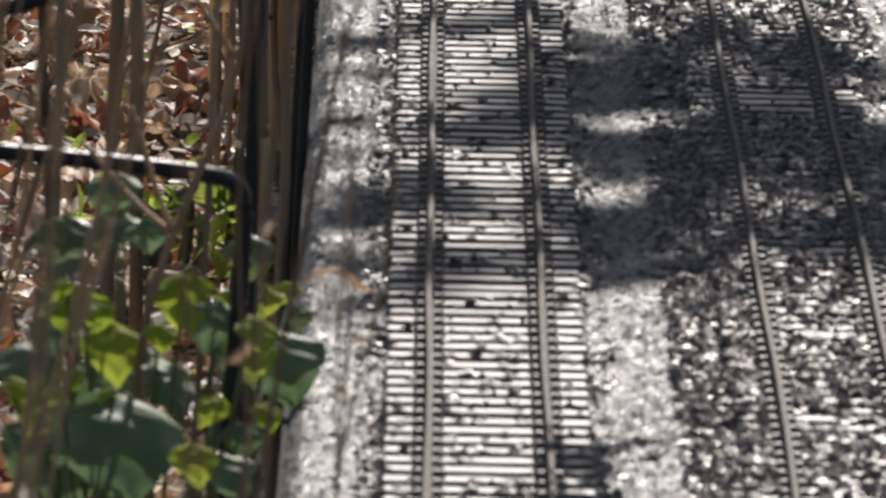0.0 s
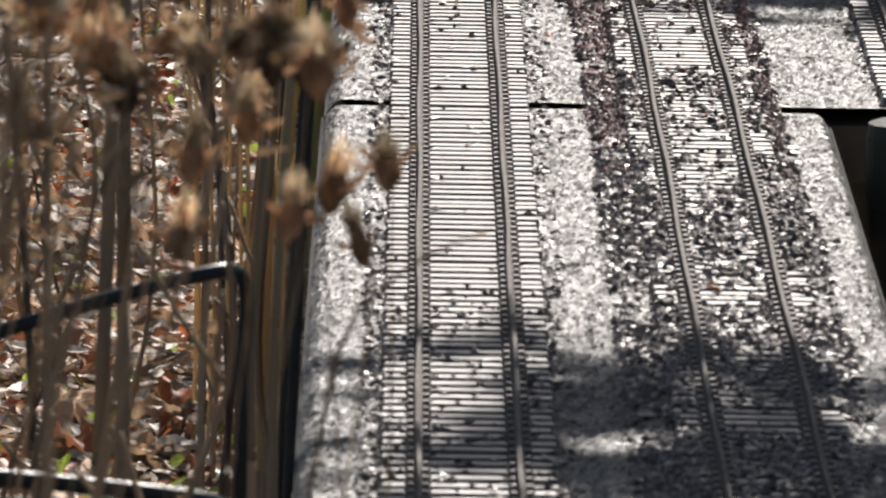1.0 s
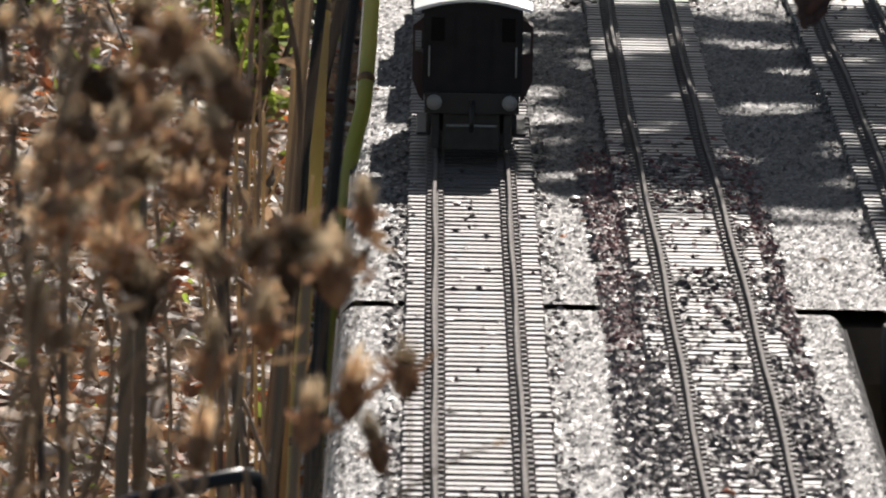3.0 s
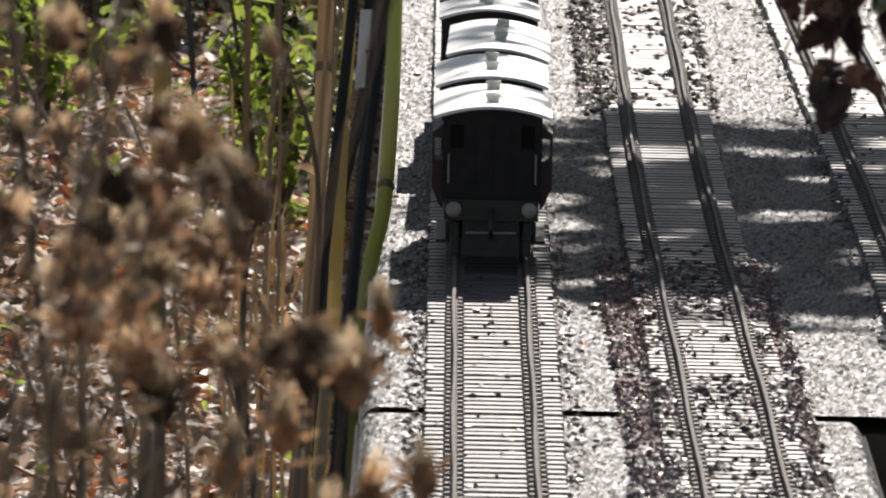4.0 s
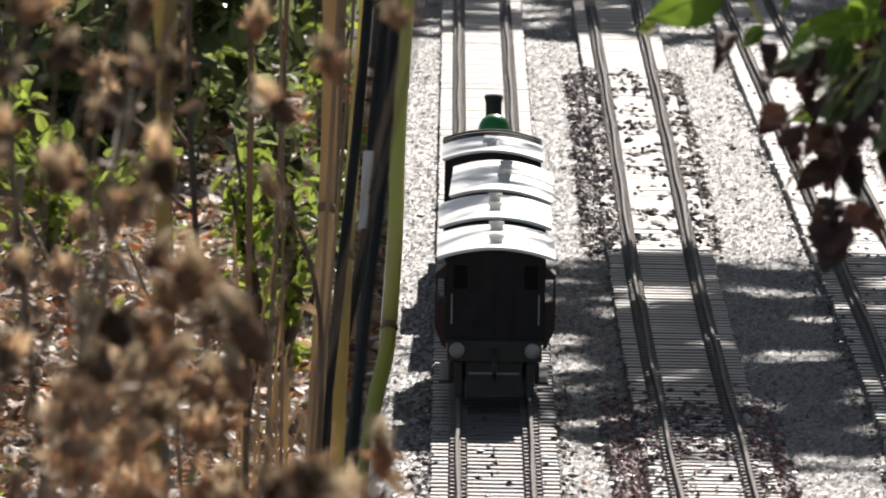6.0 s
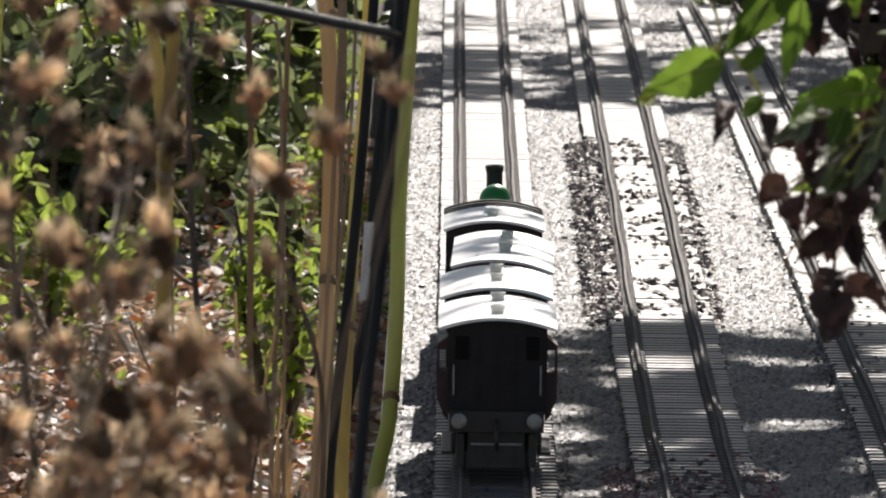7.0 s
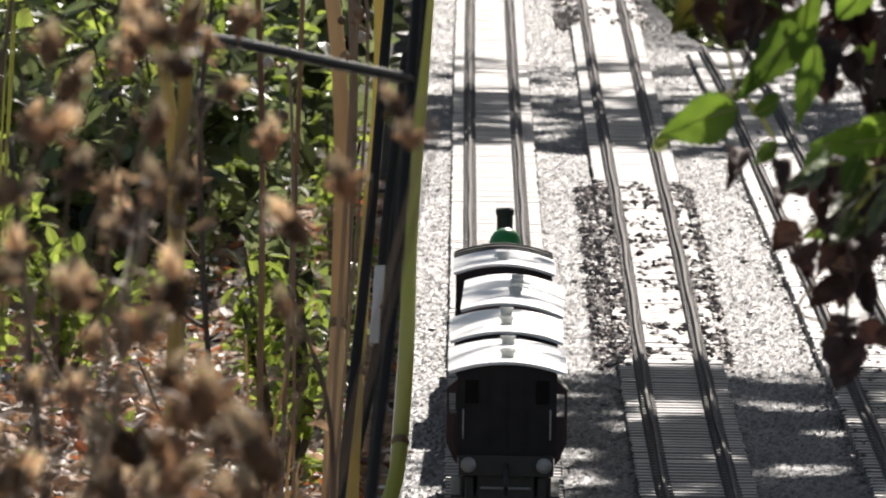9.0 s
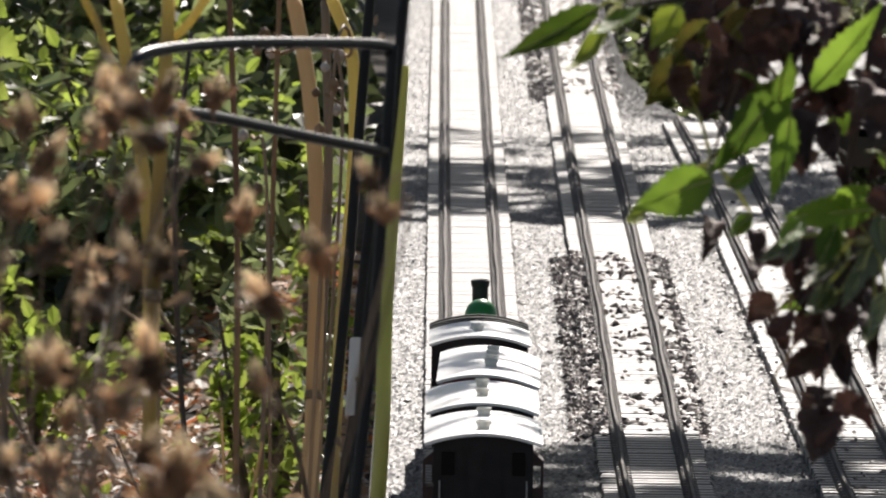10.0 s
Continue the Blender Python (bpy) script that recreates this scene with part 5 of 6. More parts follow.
# ---- bushes ----
def bush(name, centre, radius, height, n, material, label, seed, size=(0.006, 0.011), stems=7):
    """Stems from one root with a loose crown of single leaves, thicker in clumps."""
    r = np.random.default_rng(seed)
    b = thing(name, Matrix.Translation((centre[0], centre[1], GROUND_Z)), label, "bush", "bushes behind the border")
    pr = random.Random(seed)
    clumps = []
    for k in range(stems):
        a = pr.uniform(0, 6.28)
        rad = radius * pr.uniform(0.1, 0.85)
        tip = Vector((math.cos(a) * rad, math.sin(a) * rad, height * pr.uniform(0.6, 1.0)))
        bm = bmesh.new()
        line = spline([(0, 0, -0.004), tip * 0.4 + Vector((pr.gauss(0, 0.004), 0, 0.01)), tip], 6)
        add_tube(bm, line, [0.0016 * (1.1 - 0.8 * i / len(line)) for i in range(len(line))], 6)
        part("stem", bm, BARK, b)
        for q in range(5):
            clumps.append(line[int(len(line) * pr.uniform(0.25, 0.99))] + Vector((pr.gauss(0, radius * 0.16), pr.gauss(0, radius * 0.16), pr.gauss(0, height * 0.08))))
    clumps = np.array([c[:] for c in clumps])
    pos = clumps[r.integers(0, len(clumps), n)] + r.normal(0, 1, (n, 3)) * np.array([radius * 0.17, radius * 0.17, height * 0.10])
    pos[:, 2] = np.clip(pos[:, 2], 0.003, None)
    shape = np.array([(0, -1, 0), (0.50, -0.45, 0.1), (0.44, 0.3, 0.14), (0, 1, -0.1), (-0.44, 0.3, 0.14), (-0.50, -0.45, 0.1)], dtype=float)
    v = shape[None] * r.uniform(*size, (n, 1, 1)) * 0.5
    e = np.stack([r.normal(0.5, 0.5, n), r.normal(0, 0.5, n), r.uniform(0, 6.28, n)], -1)
    rot = np.array([np.array(Euler(q).to_matrix()) for q in e])
    v = np.einsum("nij,nkj->nki", rot, v) + pos[:, None, :]
    f = np.array([(0, 1, 2, 3), (0, 3, 4, 5)])
    f = (f[None] + 6 * np.arange(n)[:, None, None]).reshape(-1, 4)
    tagged(sheet("crown", v.reshape(-1, 3), f, material, b), kind="stuff")
    return b


GREEN = "leafy dark green bush behind the dried border"
bush("green_bush", (-0.17, 4.05), 0.085, 0.11, 1430, LEAF, GREEN, 11, (0.008, 0.021))
bush("green_bush", (-0.245, 4.4), 0.11, 0.17, 1650, LEAF, GREEN, 12, (0.008, 0.021))
bush("green_bush", (-0.11, 4.3), 0.07, 0.13, 935, LEAF, GREEN, 13, (0.008, 0.021))
bush("light_green_bush", (-0.13, 4.15), 0.06, 0.12, 900, LEAF_LIGHT, "sunlit yellow-green bush behind the dried border", 29)
bush("green_bush", (-0.085, 4.7), 0.05, 0.17, 1320, LEAF, GREEN, 14, (0.008, 0.021))
bush("green_bush", (-0.17, 4.9), 0.12, 0.22, 1980, LEAF, GREEN, 15, (0.008, 0.021))
bush("green_bush", (-0.34, 5.0), 0.14, 0.25, 1650, LEAF, GREEN, 16, (0.008, 0.021))
bush("green_bush", (-0.064, 3.5), 0.022, 0.10, 380, LEAF, "dark green bush near the canes", 30, (0.006, 0.011), 6)
bush("light_green_bush", (-0.068, 3.35), 0.020, 0.085, 300, LEAF_LIGHT, "sunlit light green bush near the canes", 17, (0.005, 0.009), 5)
bush("light_green_bush", (-0.058, 3.75), 0.020, 0.11, 320, LEAF_LIGHT, "sunlit light green bush near the canes", 18, (0.005, 0.009), 5)
bush("light_green_bush", (-0.155, 3.72), 0.04, 0.055, 330, LEAF_LIGHT, "low sunlit light green plants in the border", 34, (0.006, 0.012), 6)
bush("light_green_bush", (-0.06, 2.05), 0.02, 0.03, 60, LEAF_LIGHT, "low sunlit light green plants in the border", 35, (0.005, 0.010), 5)
bush("light_green_bush", (-0.21, 3.95), 0.03, 0.13, 260, LEAF_LIGHT, "sunlit light green shoots at the border's end", 19, (0.006, 0.010), 5)
# two light-leaved bushes added only to brighten the left middle
bush("light_green_bush", (-0.185, 3.85), 0.045, 0.08, 230, LEAF_LIGHT, "sunlit yellow-green bush behind the dried border", 36, (0.006, 0.013), 7)
bush("light_green_bush", (-0.245, 4.02), 0.05, 0.08, 200, LEAF_LIGHT, "sunlit yellow-green bush behind the dried border", 37, (0.006, 0.013), 7)
bush("green_bush", (0.097, 4.72), 0.022, 0.075, 900, LEAF, "dark green bush in the gap beside the boards", 24)
bush("green_bush", (0.10, 5.05), 0.045, 0.09, 1500, LEAF, "dark green bush in the gap beside the boards", 20)
bush("green_bush", (0.195, 4.99), 0.05, 0.10, 1700, LEAF, "leafy dark green bush behind the side platform", 38)
bush("green_bush", (0.23, 5.12), 0.09, 0.16, 3000, LEAF, "leafy dark green bush behind the side platform", 21)
bush("green_bush", (-0.105, 5.3), 0.07, 0.24, 1430, LEAF, GREEN, 25, (0.008, 0.021))
bush("green_bush", (-0.26, 5.7), 0.16, 0.33, 2090, LEAF, GREEN, 26, (0.008, 0.021))
bush("green_bush", (-0.12, 6.3), 0.14, 0.36, 2090, LEAF, GREEN, 27, (0.008, 0.021))
bush("green_bush", (0.088, 4.55), 0.014, 0.06, 420, LEAF, "dark green bush in the gap beside the boards", 28)
bush("green_bush", (0.12, 5.9), 0.08, 0.16, 2200, LEAF, "leafy dark green bush behind the side platform", 22)
# unseen hedge row, added so the low sky doesn't brighten the shaded sleepers
for k, (x, y) in enumerate(((-2.7, 8.3), (-1.4, 8.8), (0.0, 8.6), (1.4, 8.8), (2.8, 8.2))):
    bush("sky_blocking_hedge", (x, y), 0.90, 2.1, 5200, CROWN, "tall dark green unseen hedge added at the far end to block low sky", 50 + k, (0.05, 0.10), 14)
bush("green_bush", (0.118, 1.95), 0.03, 0.07, 500, LEAF, "dark green plant in the shade beside the board", 23, (0.008, 0.014))


# ---- low leafy plant at the board's edge ----
def leafy_plant():
    root = Vector((-0.05, 1.46, GROUND_Z))
    pl = thing("leafy_plant", Matrix.Translation(root), "low plant with broad blue-green and yellow-green leaves", "plant")
    r = random.Random(5)
    more = [(Vector((r.uniform(-0.068, -0.033), r.uniform(1.42, 1.58), 0.0)), r.uniform(0.0065, 0.0115), r.choice((LEAF_BLUE, LEAF_BLUE, LEAF, LEAF_YELLOW, LEAF_YELLOW))) for k in range(26)]
    more = [((c.x, c.y, 0.012 + r.uniform(-0.016, 0.010)), size, mat) for c, size, mat in more]
    for c, size, mat in (*more, ((-0.0523, 1.420, 0.0091), 0.0202, LEAF_BLUE), ((-0.0305, 1.520, 0.0029), 0.0137, LEAF_BLUE), ((-0.0475, 1.490, 0.0051), 0.0122, LEAF_BLUE), ((-0.0641, 1.430, 0.0069), 0.0117, LEAF_BLUE), ((-0.0394, 1.540, 0.0021), 0.0093, LEAF_BLUE), ((-0.0637, 1.500, 0.0105), 0.0098, LEAF_BLUE), ((-0.0404, 1.380, 0.0150), 0.0075, LEAF_YELLOW), ((-0.0629, 1.400, 0.0165), 0.0050, LEAF_YELLOW), ((-0.0608, 1.410, 0.0184), 0.0039, LEAF_YELLOW), ((-0.0434, 1.450, 0.0228), 0.0063, LEAF_YELLOW), ((-0.0468, 1.440, 0.0218), 0.0052, LEAF_YELLOW), ((-0.0396, 1.570, 0.0042), 0.0048, LEAF_YELLOW), ((-0.0346, 1.580, 0.0026), 0.0072, LEAF_YELLOW), ((-0.0312, 1.590, 0.0022), 0.0052, LEAF_YELLOW), ((-0.0289, 1.570, 0.0018), 0.0051, LEAF), ((-0.0615, 1.440, 0.0282), 0.0047, LEAF_YELLOW), ((-0.0566, 1.430, 0.0264), 0.0041, LEAF_YELLOW), ((-0.0586, 1.420, 0.0192), 0.0042, LEAF_YELLOW), ((-0.0539, 1.420, 0.0170), 0.0031, LEAF_YELLOW), ((-0.0322, 1.480, 0.0031), 0.0057, LEAF_YELLOW), ((-0.0621, 1.500, 0.0209), 0.0074, LEAF), ((-0.0511, 1.500, 0.0074), 0.0066, LEAF), ((-0.0398, 1.440, 0.0112), 0.0063, LEAF_YELLOW), ((-0.0674, 1.450, 0.0121), 0.0048, LEAF_YELLOW), ((-0.0354, 1.470, 0.0016), 0.0064, LEAF_BLUE)):
        c = Vector(c) - root
        a = r.uniform(-0.6, 0.6)
        d = Vector((math.sin(a), -math.cos(a) * 0.6, -0.7)).normalized() * size * 0.5
        bm = bmesh.new()
        add_leaf(bm, c - d, c + d, size * r.uniform(0.85, 1.05), 0.25, side=(math.cos(a), math.sin(a), r.uniform(-0.3, 0.3)), n=14, teeth=0.03, r=r, cup=0.18, heart=True, cols=6, crumple=0.05)
        part("leaf", bm, mat, pl, "broad blue-green leaf" if mat is LEAF_BLUE else "yellow-green leaf", smooth=True)
        bm = bmesh.new()
        add_tube(bm, spline([(r.gauss(0, 0.004), r.gauss(0, 0.004), 0), c * 0.5 + Vector((0, 0, 0.01)), c - d], 5), 0.0003, 6)
        part("leaf_stalk", bm, LEAF, pl)


leafy_plant()


# ---- spray of leaves hanging in from the other side ----
def hanging_spray():
    root = Vector((0.16, 1.72, GROUND_Z))
    pl = thing("climbing_plant", Matrix.Translation(root), "climbing plant spray with green and withered maroon leaves", "climbing plant")
    r = random.Random(8)
    twigs = [[(0.16, 1.72, GROUND_Z - 0.005), (0.15, 1.70, 0.10), (0.10, 1.68, 0.205), (0.0640, 1.65, 0.2050), (0.0420, 1.62, 0.2010), (0.0158, 1.60, 0.1970)],
             [(0.0640, 1.65, 0.2050), (0.0570, 1.65, 0.1900), (0.0440, 1.64, 0.1800), (0.0300, 1.60, 0.1735)],
             [(0.0570, 1.65, 0.1900), (0.0540, 1.66, 0.1700), (0.0510, 1.66, 0.1500), (0.0500, 1.66, 0.1320), (0.0497, 1.66, 0.1295)],
             [(0.0640, 1.65, 0.2050), (0.0640, 1.64, 0.1850), (0.0590, 1.62, 0.1700), (0.0560, 1.61, 0.1600)]]
    for k, t in enumerate(twigs):
        bm = bmesh.new()
        line = spline([Vector(q) - root for q in t], 8)
        r0 = 0.0016 if k == 0 else 0.0007
        add_tube(bm, line, [r0 * (1 - 0.75 * i / len(line)) for i in range(len(line))], 7)
        part("twig", bm, BARK, pl)
    green = [((0.0493, 1.620, 0.1570), (0.0446, 1.610, 0.1528), 0.0030), ((0.0508, 1.610, 0.1525), (0.0463, 1.600, 0.1497), 0.0030), ((0.0538, 1.600, 0.1569), (0.0501, 1.590, 0.1515), 0.0031), ((0.0439, 1.620, 0.1605), (0.0419, 1.610, 0.1568), 0.0026), ((0.0562, 1.610, 0.1490), (0.0537, 1.600, 0.1446), 0.0030),
             ((0.0522, 1.620, 0.1595), (0.0466, 1.610, 0.1522), 0.0038), ((0.0571, 1.610, 0.1594), (0.0515, 1.600, 0.1549), 0.0044), ((0.0575, 1.600, 0.1532), (0.0543, 1.590, 0.1470), 0.0035), ((0.0433, 1.620, 0.1602), (0.0368, 1.610, 0.1574), 0.0031), ((0.0492, 1.610, 0.1540), (0.0446, 1.600, 0.1495), 0.0031), ((0.0562, 1.600, 0.1655), (0.0569, 1.590, 0.1584), 0.0035),
             ((0.0125, 1.600, 0.1971), (-0.0030, 1.590, 0.1895), 0.0040), ((0.0130, 1.585, 0.1955), (0.0066, 1.575, 0.1889), 0.0030), ((0.0179, 1.570, 0.1990), (0.0101, 1.560, 0.1952), 0.0035), ((0.0422, 1.600, 0.1863), (0.0295, 1.590, 0.1718), 0.0054), ((0.0416, 1.585, 0.1816), (0.0384, 1.575, 0.1688), 0.0040), ((0.0296, 1.570, 0.1727), (0.0166, 1.560, 0.1686), 0.0058), ((0.0552, 1.600, 0.1662), (0.0405, 1.590, 0.1656), 0.0045), ((0.0448, 1.585, 0.1855), (0.0551, 1.575, 0.1999), 0.0044), ((0.0395, 1.570, 0.1847), (0.0408, 1.560, 0.1926), 0.0035), ((0.0198, 1.600, 0.1654), (0.0170, 1.590, 0.1648), 0.0017), ((0.0369, 1.585, 0.1863), (0.0327, 1.575, 0.1888), 0.0026), ((0.0432, 1.570, 0.1669), (0.0391, 1.560, 0.1631), 0.0030), ((0.0364, 1.600, 0.1652), (0.0327, 1.590, 0.1624), 0.0023), ((0.0490, 1.585, 0.1648), (0.0461, 1.575, 0.1594), 0.0035), ((0.0558, 1.570, 0.1746), (0.0521, 1.560, 0.1778), 0.0023), ((0.0293, 1.600, 0.1721), (0.0333, 1.590, 0.1772), 0.0031), ((0.0324, 1.585, 0.1706), (0.0355, 1.575, 0.1748), 0.0026), ((0.0239, 1.570, 0.1991), (0.0195, 1.560, 0.1928), 0.0038), ((0.0486, 1.600, 0.1671), (0.0543, 1.590, 0.1705), 0.0030)]
    olive = [((0.0268, 1.610, 0.1890), (0.0196, 1.600, 0.1816), 0.0049), ((0.0301, 1.610, 0.1943), (0.0238, 1.600, 0.1878), 0.0044), ((0.0277, 1.610, 0.1811), (0.0230, 1.600, 0.1878), 0.0035), ((0.0512, 1.610, 0.1973), (0.0456, 1.600, 0.1934), 0.0038), ((0.0362, 1.610, 0.1962), (0.0308, 1.600, 0.1905), 0.0044)]
    for k, (b, t, w) in enumerate(green + olive):
        bm = bmesh.new()
        fresh, low = k < len(green), k < 11
        b, t = Vector(b) - root, Vector(t) - root
        sd = (t - b).cross(Vector((r.uniform(-0.7, 0.7), -1, r.uniform(-0.3, 0.7))))
        bow = r.uniform(0.05, 0.35)
        add_leaf(bm, b, t, w * (1.1 if low else 1.4 if w > 0.005 else 1.25), bow, side=sd, n=20, teeth=0.09, r=r, cup=0.3, cols=6, crumple=0.04, ovate=True)
        # the low leaves' shade is put into their colour by using LEAF
        leaf = part("leaf", bm, (LEAF if low else r.choice((LEAF_YELLOW, SPRAY_LEAF, SPRAY_LEAF))) if fresh else OLIVE_LEAF, pl, "toothed leaf in a duller green that stands for shade" if low else "green toothed leaf" if fresh else "olive-brown fading leaf", smooth=True)
        up = sd.normalized().cross((t - b).normalized())
        rib = [b.lerp(t, q) + up * (bow * (t - b).length * (q * q - q) * 2 - 0.00008) for q in (0, 0.25, 0.5, 0.75, 0.97)]
        bm = bmesh.new()
        add_tube(bm, spline(rib, 4), [0.00022 * (1 - 0.7 * k / 16) for k in range(17)], 5)
        part("midrib", bm, CANE_GREEN, leaf, "pale midrib")
        near = min((Vector(q) - root for tw in twigs for q in tw[2:]), key=lambda q: (q - b).length)
        if (near - b).length < 0.02:
            bm = bmesh.new()
            add_tube(bm, spline([near, near.lerp(b, 0.5) + Vector((0, 0, 0.001)), b], 4), 0.0003, 5)
            part("leaf_stalk", bm, CANE_GREEN, pl)
    dead = [((0.0457, 1.630, 0.1970), (0.0446, 1.620, 0.1895), 0.0061), ((0.0497, 1.618, 0.1959), (0.0512, 1.608, 0.1886), 0.0061), ((0.0545, 1.606, 0.1993), (0.0525, 1.596, 0.1911), 0.0052), ((0.0431, 1.630, 0.1916), (0.0456, 1.620, 0.1842), 0.0052), ((0.0480, 1.618, 0.1915), (0.0460, 1.608, 0.1859), 0.0044), ((0.0396, 1.606, 0.2000), (0.0367, 1.596, 0.1935), 0.0070), ((0.0341, 1.630, 0.1986), (0.0331, 1.620, 0.1921), 0.0061), ((0.0555, 1.618, 0.1925), (0.0572, 1.608, 0.1860), 0.0044),
            ((0.0530, 1.640, 0.1543), (0.0501, 1.630, 0.1443), 0.0052), ((0.0562, 1.628, 0.1526), (0.0550, 1.618, 0.1437), 0.0052), ((0.0477, 1.616, 0.1500), (0.0493, 1.606, 0.1420), 0.0044), ((0.0459, 1.640, 0.1533), (0.0474, 1.630, 0.1470), 0.0040), ((0.0400, 1.628, 0.1578), (0.0371, 1.618, 0.1532), 0.0035), ((0.0575, 1.616, 0.1483), (0.0563, 1.606, 0.1403), 0.0044), ((0.0514, 1.640, 0.1426), (0.0530, 1.630, 0.1354), 0.0040), ((0.0551, 1.628, 0.1625), (0.0512, 1.618, 0.1569), 0.0049),
            ((0.0343, 1.630, 0.1879), (0.0288, 1.620, 0.1783), 0.0066), ((0.0357, 1.618, 0.1869), (0.0316, 1.608, 0.1804), 0.0052), ((0.0405, 1.606, 0.1973), (0.0360, 1.596, 0.1874), 0.0087), ((0.0377, 1.630, 0.1951), (0.0349, 1.620, 0.1876), 0.0070), ((0.0444, 1.618, 0.1950), (0.0416, 1.608, 0.1863), 0.0061), ((0.0473, 1.606, 0.1807), (0.0449, 1.596, 0.1722), 0.0058), ((0.0496, 1.630, 0.1774), (0.0502, 1.620, 0.1719), 0.0044), ((0.0543, 1.618, 0.1854), (0.0514, 1.608, 0.1771), 0.0070), ((0.0565, 1.606, 0.1835), (0.0549, 1.596, 0.1771), 0.0061), ((0.0324, 1.630, 0.1950), (0.0287, 1.620, 0.1876), 0.0061), ((0.0285, 1.618, 0.1974), (0.0270, 1.608, 0.1918), 0.0052), ((0.0466, 1.606, 0.1983), (0.0472, 1.596, 0.1919), 0.0052), ((0.0506, 1.630, 0.1712), (0.0548, 1.620, 0.1639), 0.0021), ((0.0308, 1.618, 0.1629), (0.0289, 1.608, 0.1566), 0.0035), ((0.0349, 1.606, 0.1630), (0.0373, 1.596, 0.1576), 0.0044), ((0.0436, 1.630, 0.1613), (0.0443, 1.620, 0.1549), 0.0044), ((0.0373, 1.618, 0.1967), (0.0398, 1.608, 0.1920), 0.0052), ((0.0345, 1.606, 0.1858), (0.0324, 1.596, 0.1934), 0.0052),
            ((0.0480, 1.66, 0.1560), (0.0472, 1.66, 0.1455), 0.0060), ((0.0500, 1.66, 0.1480), (0.0490, 1.66, 0.1340), 0.0070), ((0.0497, 1.66, 0.1296), (0.0489, 1.65, 0.1222), 0.0078)]
    dead += [((0.0491, 1.640, 0.1581), (0.0475, 1.630, 0.1517), 0.0052), ((0.0514, 1.628, 0.1573), (0.0512, 1.618, 0.1501), 0.0058), ((0.0544, 1.616, 0.1592), (0.0533, 1.606, 0.1520), 0.0058), ((0.0474, 1.640, 0.1545), (0.0462, 1.630, 0.1499), 0.0038), ((0.0501, 1.628, 0.1519), (0.0486, 1.618, 0.1465), 0.0044), ((0.0533, 1.616, 0.1512), (0.0517, 1.606, 0.1449), 0.0044), ((0.0570, 1.640, 0.1511), (0.0571, 1.630, 0.1438), 0.0044), ((0.0451, 1.628, 0.1599), (0.0439, 1.618, 0.1553), 0.0035), ((0.0520, 1.616, 0.1556), (0.0547, 1.606, 0.1502), 0.0044)]
    for b, t, w in dead:
        bm = bmesh.new()
        b, t = Vector(b) - root, Vector(t) - root
        sd = (t - b).cross(Vector((r.uniform(-0.6, 0.6), -1, r.uniform(-0.3, 0.3))))
        add_leaf(bm, b, t, w * 1.05, r.uniform(-0.5, 0.5), side=sd, n=14, teeth=0.08, r=r, cup=r.uniform(0.4, 1.0), heart=True, cols=6, crumple=0.16)
        part("withered_leaf", bm, LEAF_DEAD, pl, "crumpled dark maroon leaf", smooth=True)
    # smaller leaves all along the twigs
    for k in range(30):
        t = twigs[r.choice((0, 0, 1, 2, 3))]
        i = r.randrange(len(t) - 1) if t is not twigs[0] else r.choice((3, 3, 4))
        b = Vector(t[i]).lerp(Vector(t[i + 1]), r.random()) + Vector((r.gauss(0, 0.0015), r.gauss(0, 0.01), r.gauss(0, 0.0015)))
        d = Vector((r.uniform(-1, 0.6), r.uniform(-0.5, 0.5), r.uniform(-1.2, 0.1))).normalized() * r.uniform(0.006, 0.012)
        b, e = b - root, b + d - root
        sd = d.cross(Vector((r.uniform(-0.6, 0.6), -1, r.uniform(-0.3, 0.3))))
        bm = bmesh.new()
        if r.random() < 0.22:
            add_leaf(bm, b, e, d.length * 0.58, r.uniform(0.05, 0.35), side=sd, n=18, teeth=0.09, r=r, cup=0.3, cols=4, ovate=True)
            part("leaf", bm, r.choice((LEAF_LIGHT, SPRAY_LEAF, SPRAY_LEAF)), pl, "green toothed leaf", smooth=True)
        else:
            add_leaf(bm, b, e, d.length * 0.6, r.uniform(-0.6, 0.6), side=sd, n=12, teeth=0.08, r=r, cup=r.uniform(0.5, 1.2), heart=True, cols=6, crumple=0.18)
            part("withered_leaf", bm, LEAF_DEAD, pl, "crumpled dark maroon leaf", smooth=True)
    # withered leaves massed along the hanging side
    for k in range(34):
        if k < 20:
            b = Vector((r.uniform(0.021, 0.047), r.uniform(1.58, 1.66), r.uniform(0.187, 0.2005)))
        else:
            z = r.uniform(0.132, 0.196)
            b = Vector((r.uniform(0.036 + 0.09 * (0.2 - z) * 0.6, 0.066), r.uniform(1.58, 1.68), z))
        d = Vector((r.uniform(-0.8, 0.6), r.uniform(-0.5, 0.5), r.uniform(-1.2, -0.2))).normalized() * r.uniform(0.004, 0.009)
        b, e = b - root, b + d - root
        bm = bmesh.new()
        add_leaf(bm, b, e, d.length * r.uniform(0.4, 0.75), r.uniform(-0.7, 0.7), side=d.cross(Vector((r.uniform(-0.7, 0.7), -1, r.uniform(-0.4, 0.4)))), n=10, teeth=0.09, r=r, cup=r.uniform(0.5, 1.3), heart=True, cols=6, crumple=0.2)
        part("withered_leaf", bm, LEAF_DEAD, pl, "crumpled dark maroon leaf", smooth=True)
        if k % 2:
            bm = bmesh.new()
            near = min((Vector(q) - root for t in twigs for q in t[1:]), key=lambda q: (q - b).length)
